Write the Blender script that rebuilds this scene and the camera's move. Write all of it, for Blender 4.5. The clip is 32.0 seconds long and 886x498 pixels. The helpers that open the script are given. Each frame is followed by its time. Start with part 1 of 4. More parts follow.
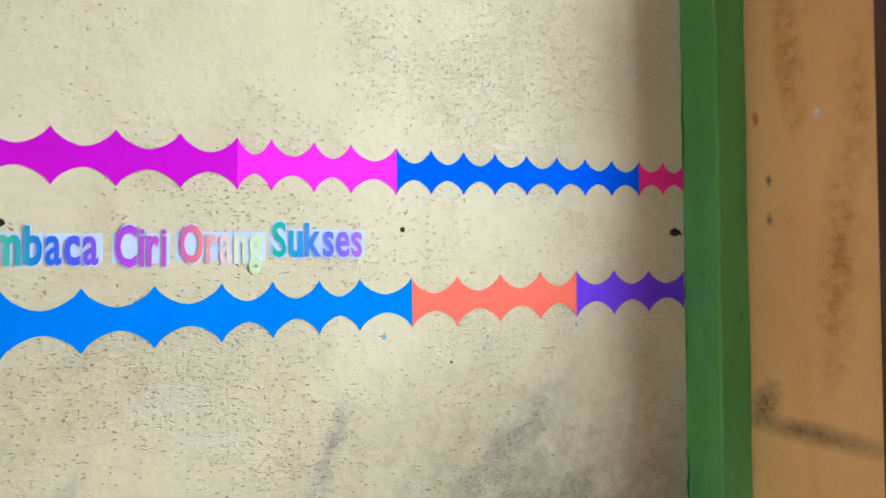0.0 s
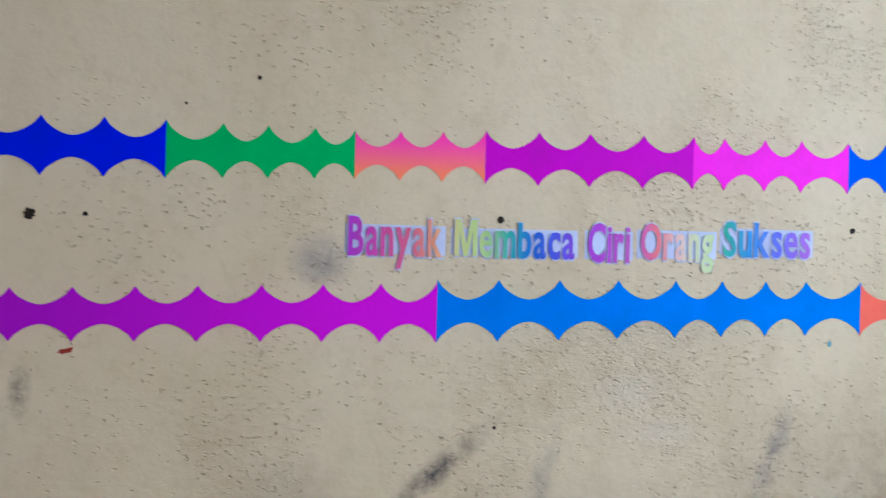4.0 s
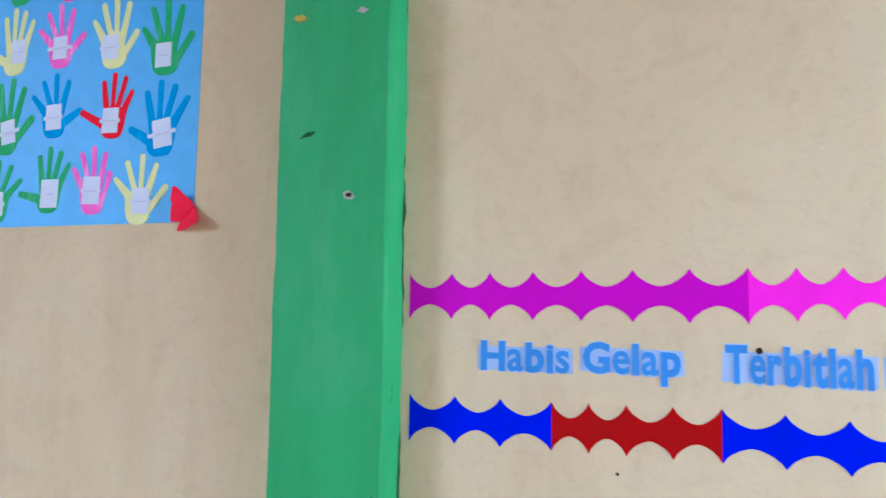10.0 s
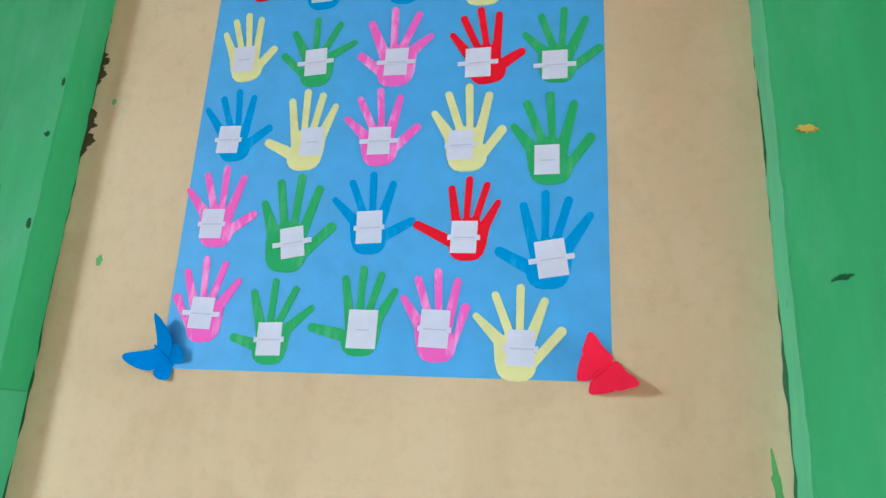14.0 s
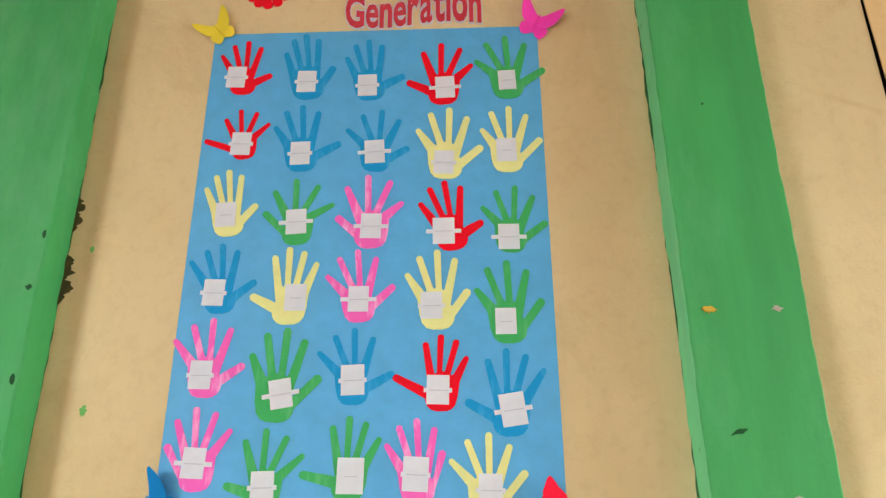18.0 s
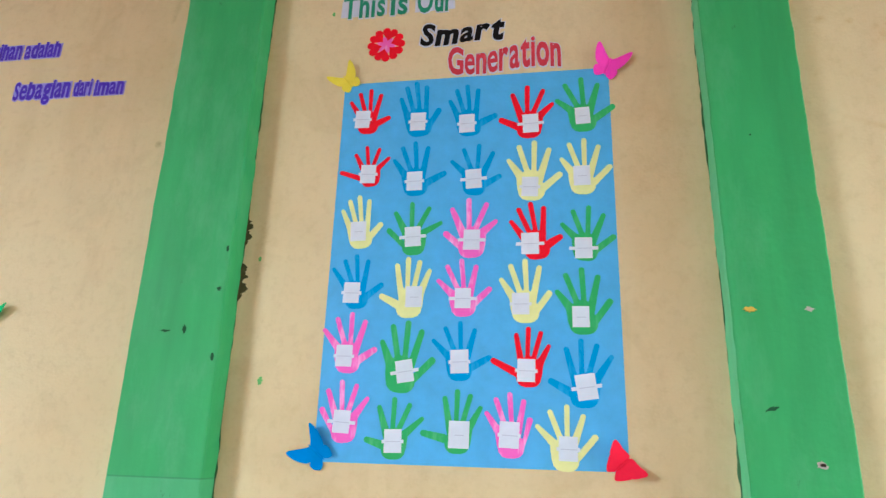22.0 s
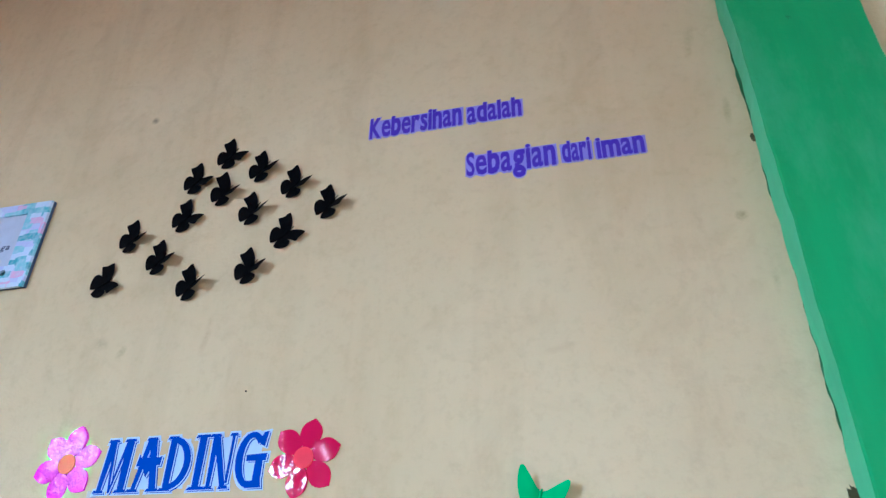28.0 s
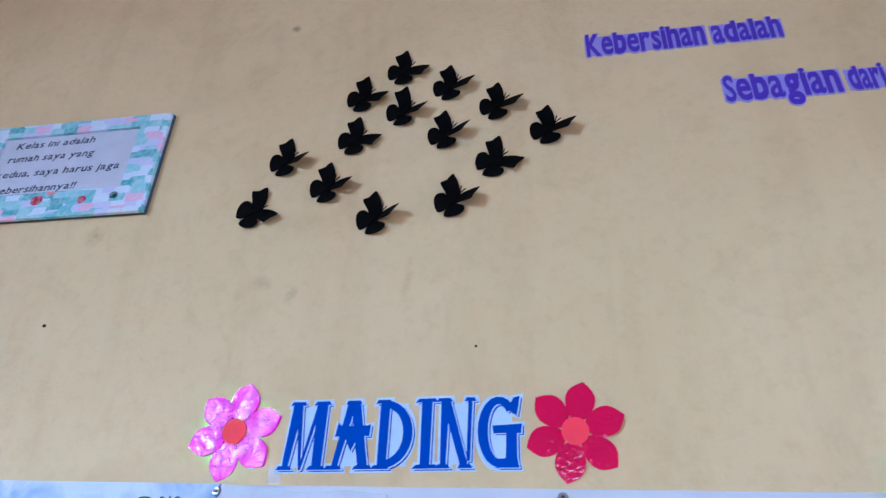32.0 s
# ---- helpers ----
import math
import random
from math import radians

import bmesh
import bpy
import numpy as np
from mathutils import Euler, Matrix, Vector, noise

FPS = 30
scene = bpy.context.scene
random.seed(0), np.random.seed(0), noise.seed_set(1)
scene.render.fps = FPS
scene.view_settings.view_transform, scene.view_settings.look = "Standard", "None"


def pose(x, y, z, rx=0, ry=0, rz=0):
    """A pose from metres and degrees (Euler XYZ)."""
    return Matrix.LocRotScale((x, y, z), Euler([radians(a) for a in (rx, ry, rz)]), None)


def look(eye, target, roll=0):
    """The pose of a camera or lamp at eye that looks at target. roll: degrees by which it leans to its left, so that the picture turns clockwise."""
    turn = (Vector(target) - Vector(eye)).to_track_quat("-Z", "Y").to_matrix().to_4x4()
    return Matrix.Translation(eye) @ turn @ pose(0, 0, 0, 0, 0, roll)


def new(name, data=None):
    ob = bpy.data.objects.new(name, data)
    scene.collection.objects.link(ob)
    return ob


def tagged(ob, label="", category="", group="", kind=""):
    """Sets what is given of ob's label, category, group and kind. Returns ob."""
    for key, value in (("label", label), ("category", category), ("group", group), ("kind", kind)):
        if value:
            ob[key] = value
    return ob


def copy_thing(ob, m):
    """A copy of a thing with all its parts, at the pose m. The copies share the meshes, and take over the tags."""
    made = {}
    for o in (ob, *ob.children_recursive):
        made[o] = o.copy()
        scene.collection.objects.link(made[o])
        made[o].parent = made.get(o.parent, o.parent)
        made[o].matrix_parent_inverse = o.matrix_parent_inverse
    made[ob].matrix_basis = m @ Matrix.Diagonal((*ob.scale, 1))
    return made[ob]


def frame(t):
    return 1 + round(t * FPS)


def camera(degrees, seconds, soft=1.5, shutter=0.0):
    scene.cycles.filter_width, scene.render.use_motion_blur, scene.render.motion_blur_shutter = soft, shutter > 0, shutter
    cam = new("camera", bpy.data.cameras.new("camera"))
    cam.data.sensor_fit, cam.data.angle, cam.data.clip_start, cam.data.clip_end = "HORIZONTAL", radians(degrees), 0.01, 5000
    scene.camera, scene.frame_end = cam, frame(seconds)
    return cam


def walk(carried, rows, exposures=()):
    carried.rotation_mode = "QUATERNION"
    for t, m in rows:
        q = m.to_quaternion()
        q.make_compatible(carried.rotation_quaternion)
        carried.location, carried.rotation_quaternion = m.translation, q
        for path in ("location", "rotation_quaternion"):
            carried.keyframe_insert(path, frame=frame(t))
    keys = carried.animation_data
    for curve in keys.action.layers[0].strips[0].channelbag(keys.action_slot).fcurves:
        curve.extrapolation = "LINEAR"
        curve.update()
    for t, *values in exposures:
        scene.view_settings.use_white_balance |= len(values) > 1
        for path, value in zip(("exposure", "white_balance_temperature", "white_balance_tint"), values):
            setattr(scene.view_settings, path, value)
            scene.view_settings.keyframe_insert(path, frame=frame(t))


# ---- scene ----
cam = camera(69.1, 32.0, 1.35, 0.3)
PATH = [
    (0, (0.041, 0.059, 1.298), (0.912, 1.859, 1.348), -0.4),
    (0.5, (0.032, 0.095, 1.29), (0.795, 1.943, 1.28), 0.9),
    (1, (0.005, 0.097, 1.294), (0.681, 1.98, 1.292), 0.1),
    (1.5, (0.007, 0.116, 1.285), (0.624, 2.018, 1.252), -0.3),
    (2, (-0.011, 0.122, 1.282), (0.488, 2.058, 1.282), -0.2),
    (2.5, (-0.039, 0.118, 1.29), (0.348, 2.08, 1.295), 0.4),
    (3, (-0.075, 0.111, 1.294), (0.228, 2.088, 1.302), 1.1),
    (3.5, (-0.144, 0.112, 1.298), (0.126, 2.093, 1.281), 1.4),
    (4, (-0.228, 0.112, 1.31), (-0.001, 2.099, 1.307), 1.6),
    (4.5, (-0.314, 0.108, 1.335), (-0.23, 2.105, 1.258), 0.2),
    (6.5, (-0.532, 0.101, 1.327), (-0.748, 2.086, 1.222), 1.7),
    (7, (-0.568, 0.094, 1.318), (-0.977, 2.051, 1.267), 1.4),
    (7.5, (-0.651, 0.09, 1.329), (-1.083, 2.041, 1.265), 1.7),
    (8, (-0.787, 0.077, 1.334), (-1.218, 2.029, 1.26), 0.2),
    (8.5, (-0.87, 0.064, 1.321), (-1.238, 2.029, 1.262), 1.2),
    (9, (-0.914, 0.054, 1.359), (-1.467, 1.975, 1.296), 1.6),
    (9.5, (-0.995, 0.024, 1.364), (-1.744, 1.877, 1.44), 3.6),
    (10, (-1.142, -0.008, 1.379), (-1.783, 1.879, 1.549), 1.0),
    (10.5, (-1.245, -0.039, 1.401), (-1.893, 1.844, 1.592), 2.2),
    (11, (-1.331, -0.058, 1.419), (-2.168, 1.741, 1.67), 1.8),
    (11.5, (-1.411, -0.045, 1.408), (-2.247, 1.746, 1.715), 2.6),
    (12, (-1.53, 0.011, 1.418), (-2.411, 1.787, 1.68), 2.4),
    (12.5, (-1.606, 0.041, 1.433), (-2.477, 1.806, 1.789), 3.2),
    (13, (-1.666, 0.068, 1.423), (-2.463, 1.857, 1.831), 3.5),
    (13.5, (-1.786, 0.063, 1.439), (-2.328, 1.931, 1.906), 0.8),
    (14, (-1.89, 0.049, 1.437), (-2.313, 1.924, 1.988), 2.9),
    (14.5, (-1.935, 0.062, 1.452), (-2.258, 1.938, 2.065), 3.2),
    (16.5, (-1.934, -0.037, 1.536), (-2.151, 1.842, 2.184), 1.7),
    (17, (-1.979, -0.069, 1.555), (-2.118, 1.802, 2.249), 0.3),
    (17.5, (-1.985, -0.102, 1.56), (-2.085, 1.777, 2.237), 0.2),
    (18, (-1.998, -0.155, 1.566), (-2.063, 1.733, 2.222), -0.3),
    (18.5, (-2.001, -0.204, 1.564), (-2.078, 1.673, 2.25), 0.2),
    (19, (-2.008, -0.247, 1.554), (-2.057, 1.626, 2.252), -0.0),
    (19.5, (-2.003, -0.291, 1.551), (-2.043, 1.605, 2.185), 0.9),
    (20, (-1.991, -0.349, 1.554), (-2.086, 1.551, 2.172), 0.9),
    (20.5, (-1.981, -0.397, 1.55), (-2.13, 1.486, 2.209), 1.9),
    (21, (-1.975, -0.411, 1.538), (-2.107, 1.471, 2.201), 1.4),
    (21.5, (-1.98, -0.428, 1.534), (-2.194, 1.459, 2.162), 1.3),
    (22, (-1.989, -0.428, 1.532), (-2.32, 1.452, 2.13), 1.8),
    (22.5, (-2.037, -0.384, 1.532), (-2.41, 1.469, 2.184), 1.4),
    (23, (-2.16, -0.331, 1.56), (-2.486, 1.521, 2.241), -0.5),
    (23.5, (-2.27, -0.291, 1.58), (-2.606, 1.525, 2.348), -2.2),
    (24, (-2.349, -0.264, 1.579), (-2.7, 1.55, 2.344), -1.8),
    (24.5, (-2.447, -0.234, 1.602), (-2.884, 1.535, 2.428), -1.8),
    (25, (-2.551, -0.18, 1.62), (-3.096, 1.506, 2.546), -2.4),
    (25.5, (-2.645, -0.165, 1.617), (-3.286, 1.484, 2.55), -2.5),
    (26, (-2.772, -0.164, 1.612), (-3.257, 1.531, 2.557), 0.5),
    (26.5, (-2.904, -0.179, 1.653), (-3.404, 1.533, 2.558), 0.6),
    (28.5, (-3.236, -0.089, 1.674), (-3.634, 1.603, 2.663), 1.2),
    (29, (-3.336, -0.084, 1.673), (-3.704, 1.615, 2.662), 3.5),
    (29.5, (-3.447, -0.066, 1.681), (-3.655, 1.687, 2.62), 2.2),
    (30, (-3.527, -0.049, 1.682), (-3.675, 1.712, 2.62), 2.5),
    (30.5, (-3.563, -0.033, 1.677), (-3.659, 1.728, 2.619), 1.9),
    (31, (-3.589, 0.005, 1.688), (-3.717, 1.735, 2.684), 1.6),
    (31.5, (-3.622, 0.033, 1.694), (-3.823, 1.76, 2.683), 1.8),
    (32, (-3.644, 0.042, 1.68), (-3.954, 1.754, 2.665), 1.4),
]
walk(cam, [(t, look(eye, target, roll)) for t, eye, target, roll in PATH],
     [(0, 0.03, 5300, 9), (2, -0.24, 5050, 13), (3, -0.38, 5050, 16), (4, -0.39, 5050, 18), (7, 0.05, 4900, 17), (9, 0.43, 4900, 22), (10, 0.61, 4950, 16), (11, 0.66, 5000, 12), (13, 0.75, 5250, 10),
      (14.2, 0.85, 5500, 8), (16.5, 0.93, 6650, 6), (18, 0.92, 6900, 9), (19, 0.98, 6800, 7), (21, 0.97, 6150, 7), (23, 1.05, 5550, 7), (24, 0.65, 5600, 10), (25, 0.80, 5650, 11), (26, 0.54, 5650, 5),
      (26.5, 1.01, 4950, 5), (28.5, 0.92, 4650, 8), (29, 0.86, 4650, 9), (31, 0.78, 4650, 12), (32, 0.85, 4700, 12)])


# ---- world, lights ----
world = bpy.data.worlds.new("sky_world")
scene.world = world
world.use_nodes = True
wn = world.node_tree
sky = wn.nodes.new("ShaderNodeTexSky")
sky.sky_type, sky.sun_disc = "NISHITA", False
sky.sun_elevation, sky.sun_rotation = radians(50), radians(250)
wn.links.new(sky.outputs[0], wn.nodes["Background"].inputs[0])
wn.nodes["Background"].inputs[1].default_value = 0.08

Y = 0.84                       # the room side of the decorated wall
XL, XR, YB, TOP = -7.37, 0.93, -6.0, 3.8
SIDE_WINDOWS = [(-5.10, -4.21, 2.12, 3.27), (-4.12, -3.23, 2.12, 3.27)]   # along y and up, high in the side wall
BACK_FILL_OPENINGS = [(-4.6, -3.2, 1.0, 2.4), (-1.6, -0.2, 1.0, 2.4)]     # along x and up, added in the unseen back wall for fill light


def area_lamp(name, at, aim, wide, high, watts, colour, spread=180):
    lamp = bpy.data.lights.new(name, "AREA")
    lamp.shape, lamp.size, lamp.size_y, lamp.energy, lamp.color = "RECTANGLE", wide, high, watts, colour
    lamp.spread = radians(spread)
    new(name, lamp).matrix_world = look(at, aim)


DAY = (0.80, 0.925, 1.0)
# lamp panel for sky outside the high side windows, raised to dim the upper wall
area_lamp("sky_daylight", (XL - 2.55, -6.93, 4.75), (XL, -6.93, 4.75), 5.95, 2.9, 6250, DAY)
# added fill lamps behind made-up openings in the back wall
for a, b, c, d in BACK_FILL_OPENINGS:
    area_lamp("added_back_fill", ((a + b) / 2, YB - 0.2, (c + d) / 2), ((a + b) / 2, YB + 1.8, (c + d) / 2 - 0.8), b - a, d - c, 17, DAY, 140)
DOOR = (-0.42, 0.566, 0.0, 2.1)                        # the open doorway, along y and up
area_lamp("doorway_daylight", (XR + 0.46, -0.03, 1.6), (XR - 1, 0.20, 1.36), 0.8, 1.0, 60, DAY)


# ---- materials ----
def lin(r, g, b):
    return tuple(((c / 255) / 12.92 if c <= 10 else ((c / 255 + 0.055) / 1.055) ** 2.4) for c in (r, g, b)) + (1.0,)


class Nodes:
    """A small builder of node trees."""

    def __init__(self, name, rough=0.6, spec=0.5, metal=0.0):
        self.mat = bpy.data.materials.new(name)
        self.mat.use_nodes = True
        self.t = self.mat.node_tree
        self.bsdf = self.t.nodes["Principled BSDF"]
        self.bsdf.inputs["Roughness"].default_value = rough
        self.bsdf.inputs["Specular IOR Level"].default_value = spec
        self.bsdf.inputs["Metallic"].default_value = metal
        self.pos = self.t.nodes.new("ShaderNodeTexCoord").outputs["Object"]

    def put(self, socket, value):
        if isinstance(value, bpy.types.NodeSocket):
            self.t.links.new(value, socket)
        else:
            socket.default_value = value

    def mapped(self, scale=(1, 1, 1), at=(0, 0, 0), turn=(0, 0, 0), kind="TEXTURE"):
        n = self.t.nodes.new("ShaderNodeMapping")
        n.vector_type = kind
        n.inputs["Location"].default_value = at
        n.inputs["Rotation"].default_value = turn
        n.inputs["Scale"].default_value = scale
        self.put(n.inputs["Vector"], self.pos)
        return n.outputs[0]

    def noise(self, scale, detail=4, rough=0.55, vector=None, twist=0.0):
        n = self.t.nodes.new("ShaderNodeTexNoise")
        n.inputs["Scale"].default_value, n.inputs["Detail"].default_value = scale, detail
        n.inputs["Roughness"].default_value, n.inputs["Distortion"].default_value = rough, twist
        self.put(n.inputs["Vector"], vector or self.pos)
        return n.outputs["Fac"]

    def cells(self, scale, vector=None, feature="F1", out="Distance"):
        n = self.t.nodes.new("ShaderNodeTexVoronoi")
        n.feature = feature
        n.inputs["Scale"].default_value = scale
        self.put(n.inputs["Vector"], vector or self.pos)
        return n.outputs[out]

    def flat_cells(self, scale, stretch=(1, 1, 1), tilt=0.0, warp=0.0, fine=120):
        """Distance to scattered points over the wall's own plane (x and z), and a random number for each."""
        m = self.t.nodes.new("ShaderNodeMapping")
        m.inputs["Rotation"].default_value = (radians(90), 0, radians(tilt))
        m.inputs["Scale"].default_value = stretch
        v = self.pos
        if warp:
            w = self.t.nodes.new("ShaderNodeTexNoise")
            w.inputs["Scale"].default_value, w.inputs["Detail"].default_value = fine, 2
            self.put(w.inputs["Vector"], self.pos)
            k = self.t.nodes.new("ShaderNodeVectorMath")
            k.operation = "MULTIPLY_ADD"
            self.put(k.inputs[0], w.outputs["Color"])
            k.inputs[1].default_value = (warp, 0, warp)
            self.put(k.inputs[2], self.pos)
            v = k.outputs[0]
        self.put(m.inputs["Vector"], v)
        n = self.t.nodes.new("ShaderNodeTexVoronoi")
        n.voronoi_dimensions = "2D"
        n.inputs["Scale"].default_value = scale
        self.put(n.inputs["Vector"], m.outputs[0])
        one = self.t.nodes.new("ShaderNodeSeparateColor")
        self.put(one.inputs[0], n.outputs["Color"])
        return n.outputs["Distance"], one.outputs[0], one.outputs[1]

    def ramp(self, value, *stops):
        n = self.t.nodes.new("ShaderNodeValToRGB")
        e = n.color_ramp.elements
        while len(e) < len(stops):
            e.new(0.5)
        for el, (p, c) in zip(e, stops):
            el.position, el.color = p, (c if isinstance(c, tuple) else (c, c, c, 1))
        self.put(n.inputs[0], value)
        return n.outputs[0]

    def math(self, op, a, b=0.0, clamp=False):
        n = self.t.nodes.new("ShaderNodeMath")
        n.operation, n.use_clamp = op, clamp
        self.put(n.inputs[0], a), self.put(n.inputs[1], b)
        return n.outputs[0]

    def mix(self, fac, a, b, blend="MIX"):
        n = self.t.nodes.new("ShaderNodeMix")
        n.data_type, n.blend_type = "RGBA", blend
        self.put(n.inputs[0], fac), self.put(n.inputs[6], a), self.put(n.inputs[7], b)
        return n.outputs[2]

    def bump(self, height, depth, normal=None, strength=1.0):
        n = self.t.nodes.new("ShaderNodeBump")
        n.inputs["Strength"].default_value, n.inputs["Distance"].default_value = strength, depth
        self.put(n.inputs["Height"], height)
        if normal:
            self.put(n.inputs["Normal"], normal)
        return n.outputs[0]

    def done(self, colour, normal=None, rough=None):
        self.put(self.bsdf.inputs["Base Color"], colour)
        if normal:
            self.put(self.bsdf.inputs["Normal"], normal)
        if rough is not None:
            self.put(self.bsdf.inputs["Roughness"], rough)
        return self.mat

    def axis(self, which):
        n = self.t.nodes.new("ShaderNodeSeparateXYZ")
        self.put(n.inputs[0], self.pos)
        return n.outputs[which]


def paint_wall(name, base, dirt, pits, smears_and_shade=(), along_y=False):
    """Old limewashed plaster: blotches, trowel pits, specks, furniture's smeared rubbing marks, and shade put into the
    colour.
    """
    n = Nodes(name, 0.75, 0.25)
    wide = n.noise(1.6, 5, 0.6, twist=0.6)
    fine = n.noise(60, 6, 0.65)
    blot = n.noise(7, 6, 0.62, twist=1.2)
    c = n.mix(n.ramp(wide, (0.35, 0.0), (0.68, 1.0)), base, tuple(x * y for x, y in zip(base, (0.90, 0.87, 0.82, 1))))
    c = n.mix(n.math("MULTIPLY", n.ramp(blot, (0.52, 0.0), (0.75, 1.0)), 0.22), c, dirt)
    c = n.mix(n.math("MULTIPLY", n.ramp(fine, (0.5, 0.0), (0.8, 1.0)), 0.22), c, dirt)
    streak = n.ramp(n.noise(3.0, 5, 0.6, n.mapped((0.35, 1, 2.2)), twist=0.4), (0.5, 0.0), (0.72, 1.0))
    c = n.mix(n.math("MULTIPLY", streak, 0.22), c, dirt)
    # where the plaster is rough: clusters, more of them towards the door
    along = n.t.nodes.new("ShaderNodeMapRange")
    n.put(along.inputs[0], n.axis(0))
    for k, v in enumerate((-0.9, 0.0, 0.0, pits)):
        along.inputs[k + 1].default_value = v
    rough_at = n.math("MULTIPLY", n.ramp(n.noise(5.5, 4, 0.6), (0.42, 0.0), (0.62, 1.0)), along.outputs[0])
    c = n.mix(n.math("MULTIPLY", n.math("MULTIPLY", rough_at, n.ramp(n.noise(30, 5, 0.7), (0.45, 0.0), (0.68, 1.0))), 0.15), c, dirt)
    # isolated scars where the dry trowel dragged grains of sand: short pits, two sizes, picked cell by cell
    dents, dark = None, None
    for scale, tilt, keep, near, far in ((170, 0, 0.16, 0.0, 0.34), (105, 0, 0.07, 0.0, 0.24), (270, 0, 0.20, 0.0, 0.40)):
        dist, pick, other = n.flat_cells(scale, (0.62, 1, 1.3), tilt, 0.008, 90)
        shape = n.ramp(dist, (near, 1.0), (far, 0.0))
        chosen = n.math("GREATER_THAN", n.math("MULTIPLY", rough_at, keep), pick)
        d = n.math("MULTIPLY", shape, chosen)
        stain = n.math("MULTIPLY", d, n.ramp(other, (0.90, 0.0), (0.97, 1.0)))
        dents = d if dents is None else n.math("MAXIMUM", dents, d)
        dark = stain if dark is None else n.math("MAXIMUM", dark, stain)
    c = n.mix(n.math("MULTIPLY", dark, 0.5), c, lin(88, 72, 52))
    for x, z, w, h, turn, force, tone in smears_and_shade:
        v = n.mapped((1.0, w, h), (0, x, z), (radians(turn), 0, 0)) if along_y else n.mapped((w, 1.0, h), (x, 0, z), (0, radians(turn), 0))
        d = n.t.nodes.new("ShaderNodeTexGradient")
        d.gradient_type = "SPHERICAL"
        sep = n.t.nodes.new("ShaderNodeSeparateXYZ")
        com = n.t.nodes.new("ShaderNodeCombineXYZ")
        n.put(sep.inputs[0], v), n.put(com.inputs[0], sep.outputs[1 if along_y else 0]), n.put(com.inputs[2], sep.outputs[2])
        n.put(d.inputs[0], com.outputs[0])
        grain, floor_ = (2.6, 0.85) if w < 0.035 or h > 1.2 * w else (0.9, 0.0)      # broad soiling and painted shade are even, streaks are broken
        rag = n.math("MULTIPLY", n.math("SUBTRACT", n.math("MULTIPLY", n.noise(30, 6, 0.75), grain), floor_, True), d.outputs["Fac"], True)
        c = n.mix(n.math("MULTIPLY", rag, force * 0.85, True), c, lin(*tone))
    # relief: rolling trowel marks, sand, and the drag scars
    roll = n.bump(n.noise(5, 4, 0.55), 0.006)
    sand = n.bump(n.noise(170, 4, 0.6), 0.0006, roll)
    chatter = n.noise(95, 5, 0.68, n.mapped((1.0, 1, 0.62)), 0.5)
    sand = n.bump(n.math("MULTIPLY", chatter, rough_at), 0.0034, sand)
    normal = n.bump(n.math("MULTIPLY", dents, -1.0), 0.0019, sand)
    return n.done(c, normal)


def green_paint(name, base, older=None):
    """Thick gloss paint brushed over plaster, chalky in places and scuffed."""
    n = Nodes(name, 0.6, 0.25)
    long = n.noise(14, 5, 0.6, n.mapped((1, 1, 7)))
    c = n.mix(n.ramp(long, (0.35, 0.0), (0.7, 1.0)), base, tuple(x * 0.8 for x in base[:3]) + (1,))
    chalk = n.ramp(n.noise(5, 6, 0.7, n.mapped((1, 1, 2.5))), (0.5, 0.0), (0.72, 1.0))
    c = n.mix(n.math("MULTIPLY", chalk, 0.2), c, lin(150, 208, 172))
    if older:      # the older, chalkier coat shows below a hard brush line
        c = n.mix(n.math("MULTIPLY", n.math("LESS_THAN", n.axis(2), older), 0.13), c, lin(140, 208, 172))
        line = n.math("LESS_THAN", n.math("ABSOLUTE", n.math("SUBTRACT", n.axis(2), older)), 0.0016)
        c = n.mix(n.math("MULTIPLY", line, 0.4), c, lin(44, 104, 72))
    scuff = n.ramp(n.noise(34, 5, 0.7, n.mapped((1, 1, 2.0))), (0.68, 0.0), (0.74, 1.0))
    c = n.mix(n.math("MULTIPLY", scuff, 0.55), c, lin(28, 62, 36))
    normal = n.bump(n.noise(70, 5, 0.6), 0.0007, n.bump(n.noise(9, 3), 0.003))
    return n.done(c, normal, n.ramp(n.noise(9, 3), (0.3, 0.5), (0.7, 0.7)))


def paper(name, rgb, rough=0.7, spec=0.07, crease=0.0004):
    n = Nodes(name, rough, spec)
    base = lin(*rgb)
    c = n.mix(n.ramp(n.noise(25, 5, 0.6), (0.3, 0.0), (0.7, 1.0)), base, tuple(min(1, x * 0.86 + 0.003) for x in base[:3]) + (1,))
    normal = n.bump(n.noise(400, 3), 0.00008, n.bump(n.noise(16, 3), crease * 6))
    return n.done(c, normal)


def streaked_paper(name, rgb, pale, amount):
    """Coloured paper with lighter crayon strokes along it."""
    n = Nodes(name, 0.7, 0.07)
    stroke = n.ramp(n.noise(60, 4, 0.6, n.mapped((1, 1, 3.2)), twist=0.3), (0.5, 0.0), (0.68, 1.0))
    c = n.mix(n.math("MULTIPLY", stroke, amount), lin(*rgb), lin(*pale))
    return n.done(c, n.bump(n.noise(16, 3), 0.002))


def blend_paper(name, top, bottom, axis, lo, hi, rough=0.4):
    """Paper whose colour runs between two: printed ink, and in one strip painted light."""
    n = Nodes(name, 0.6, 0.06)
    span = n.math("DIVIDE", n.math("SUBTRACT", n.axis(axis), lo), hi - lo, True)
    return n.done(n.ramp(span, (0.15, lin(*bottom)), (0.85, lin(*top))), n.bump(n.noise(16, 3), 0.002))


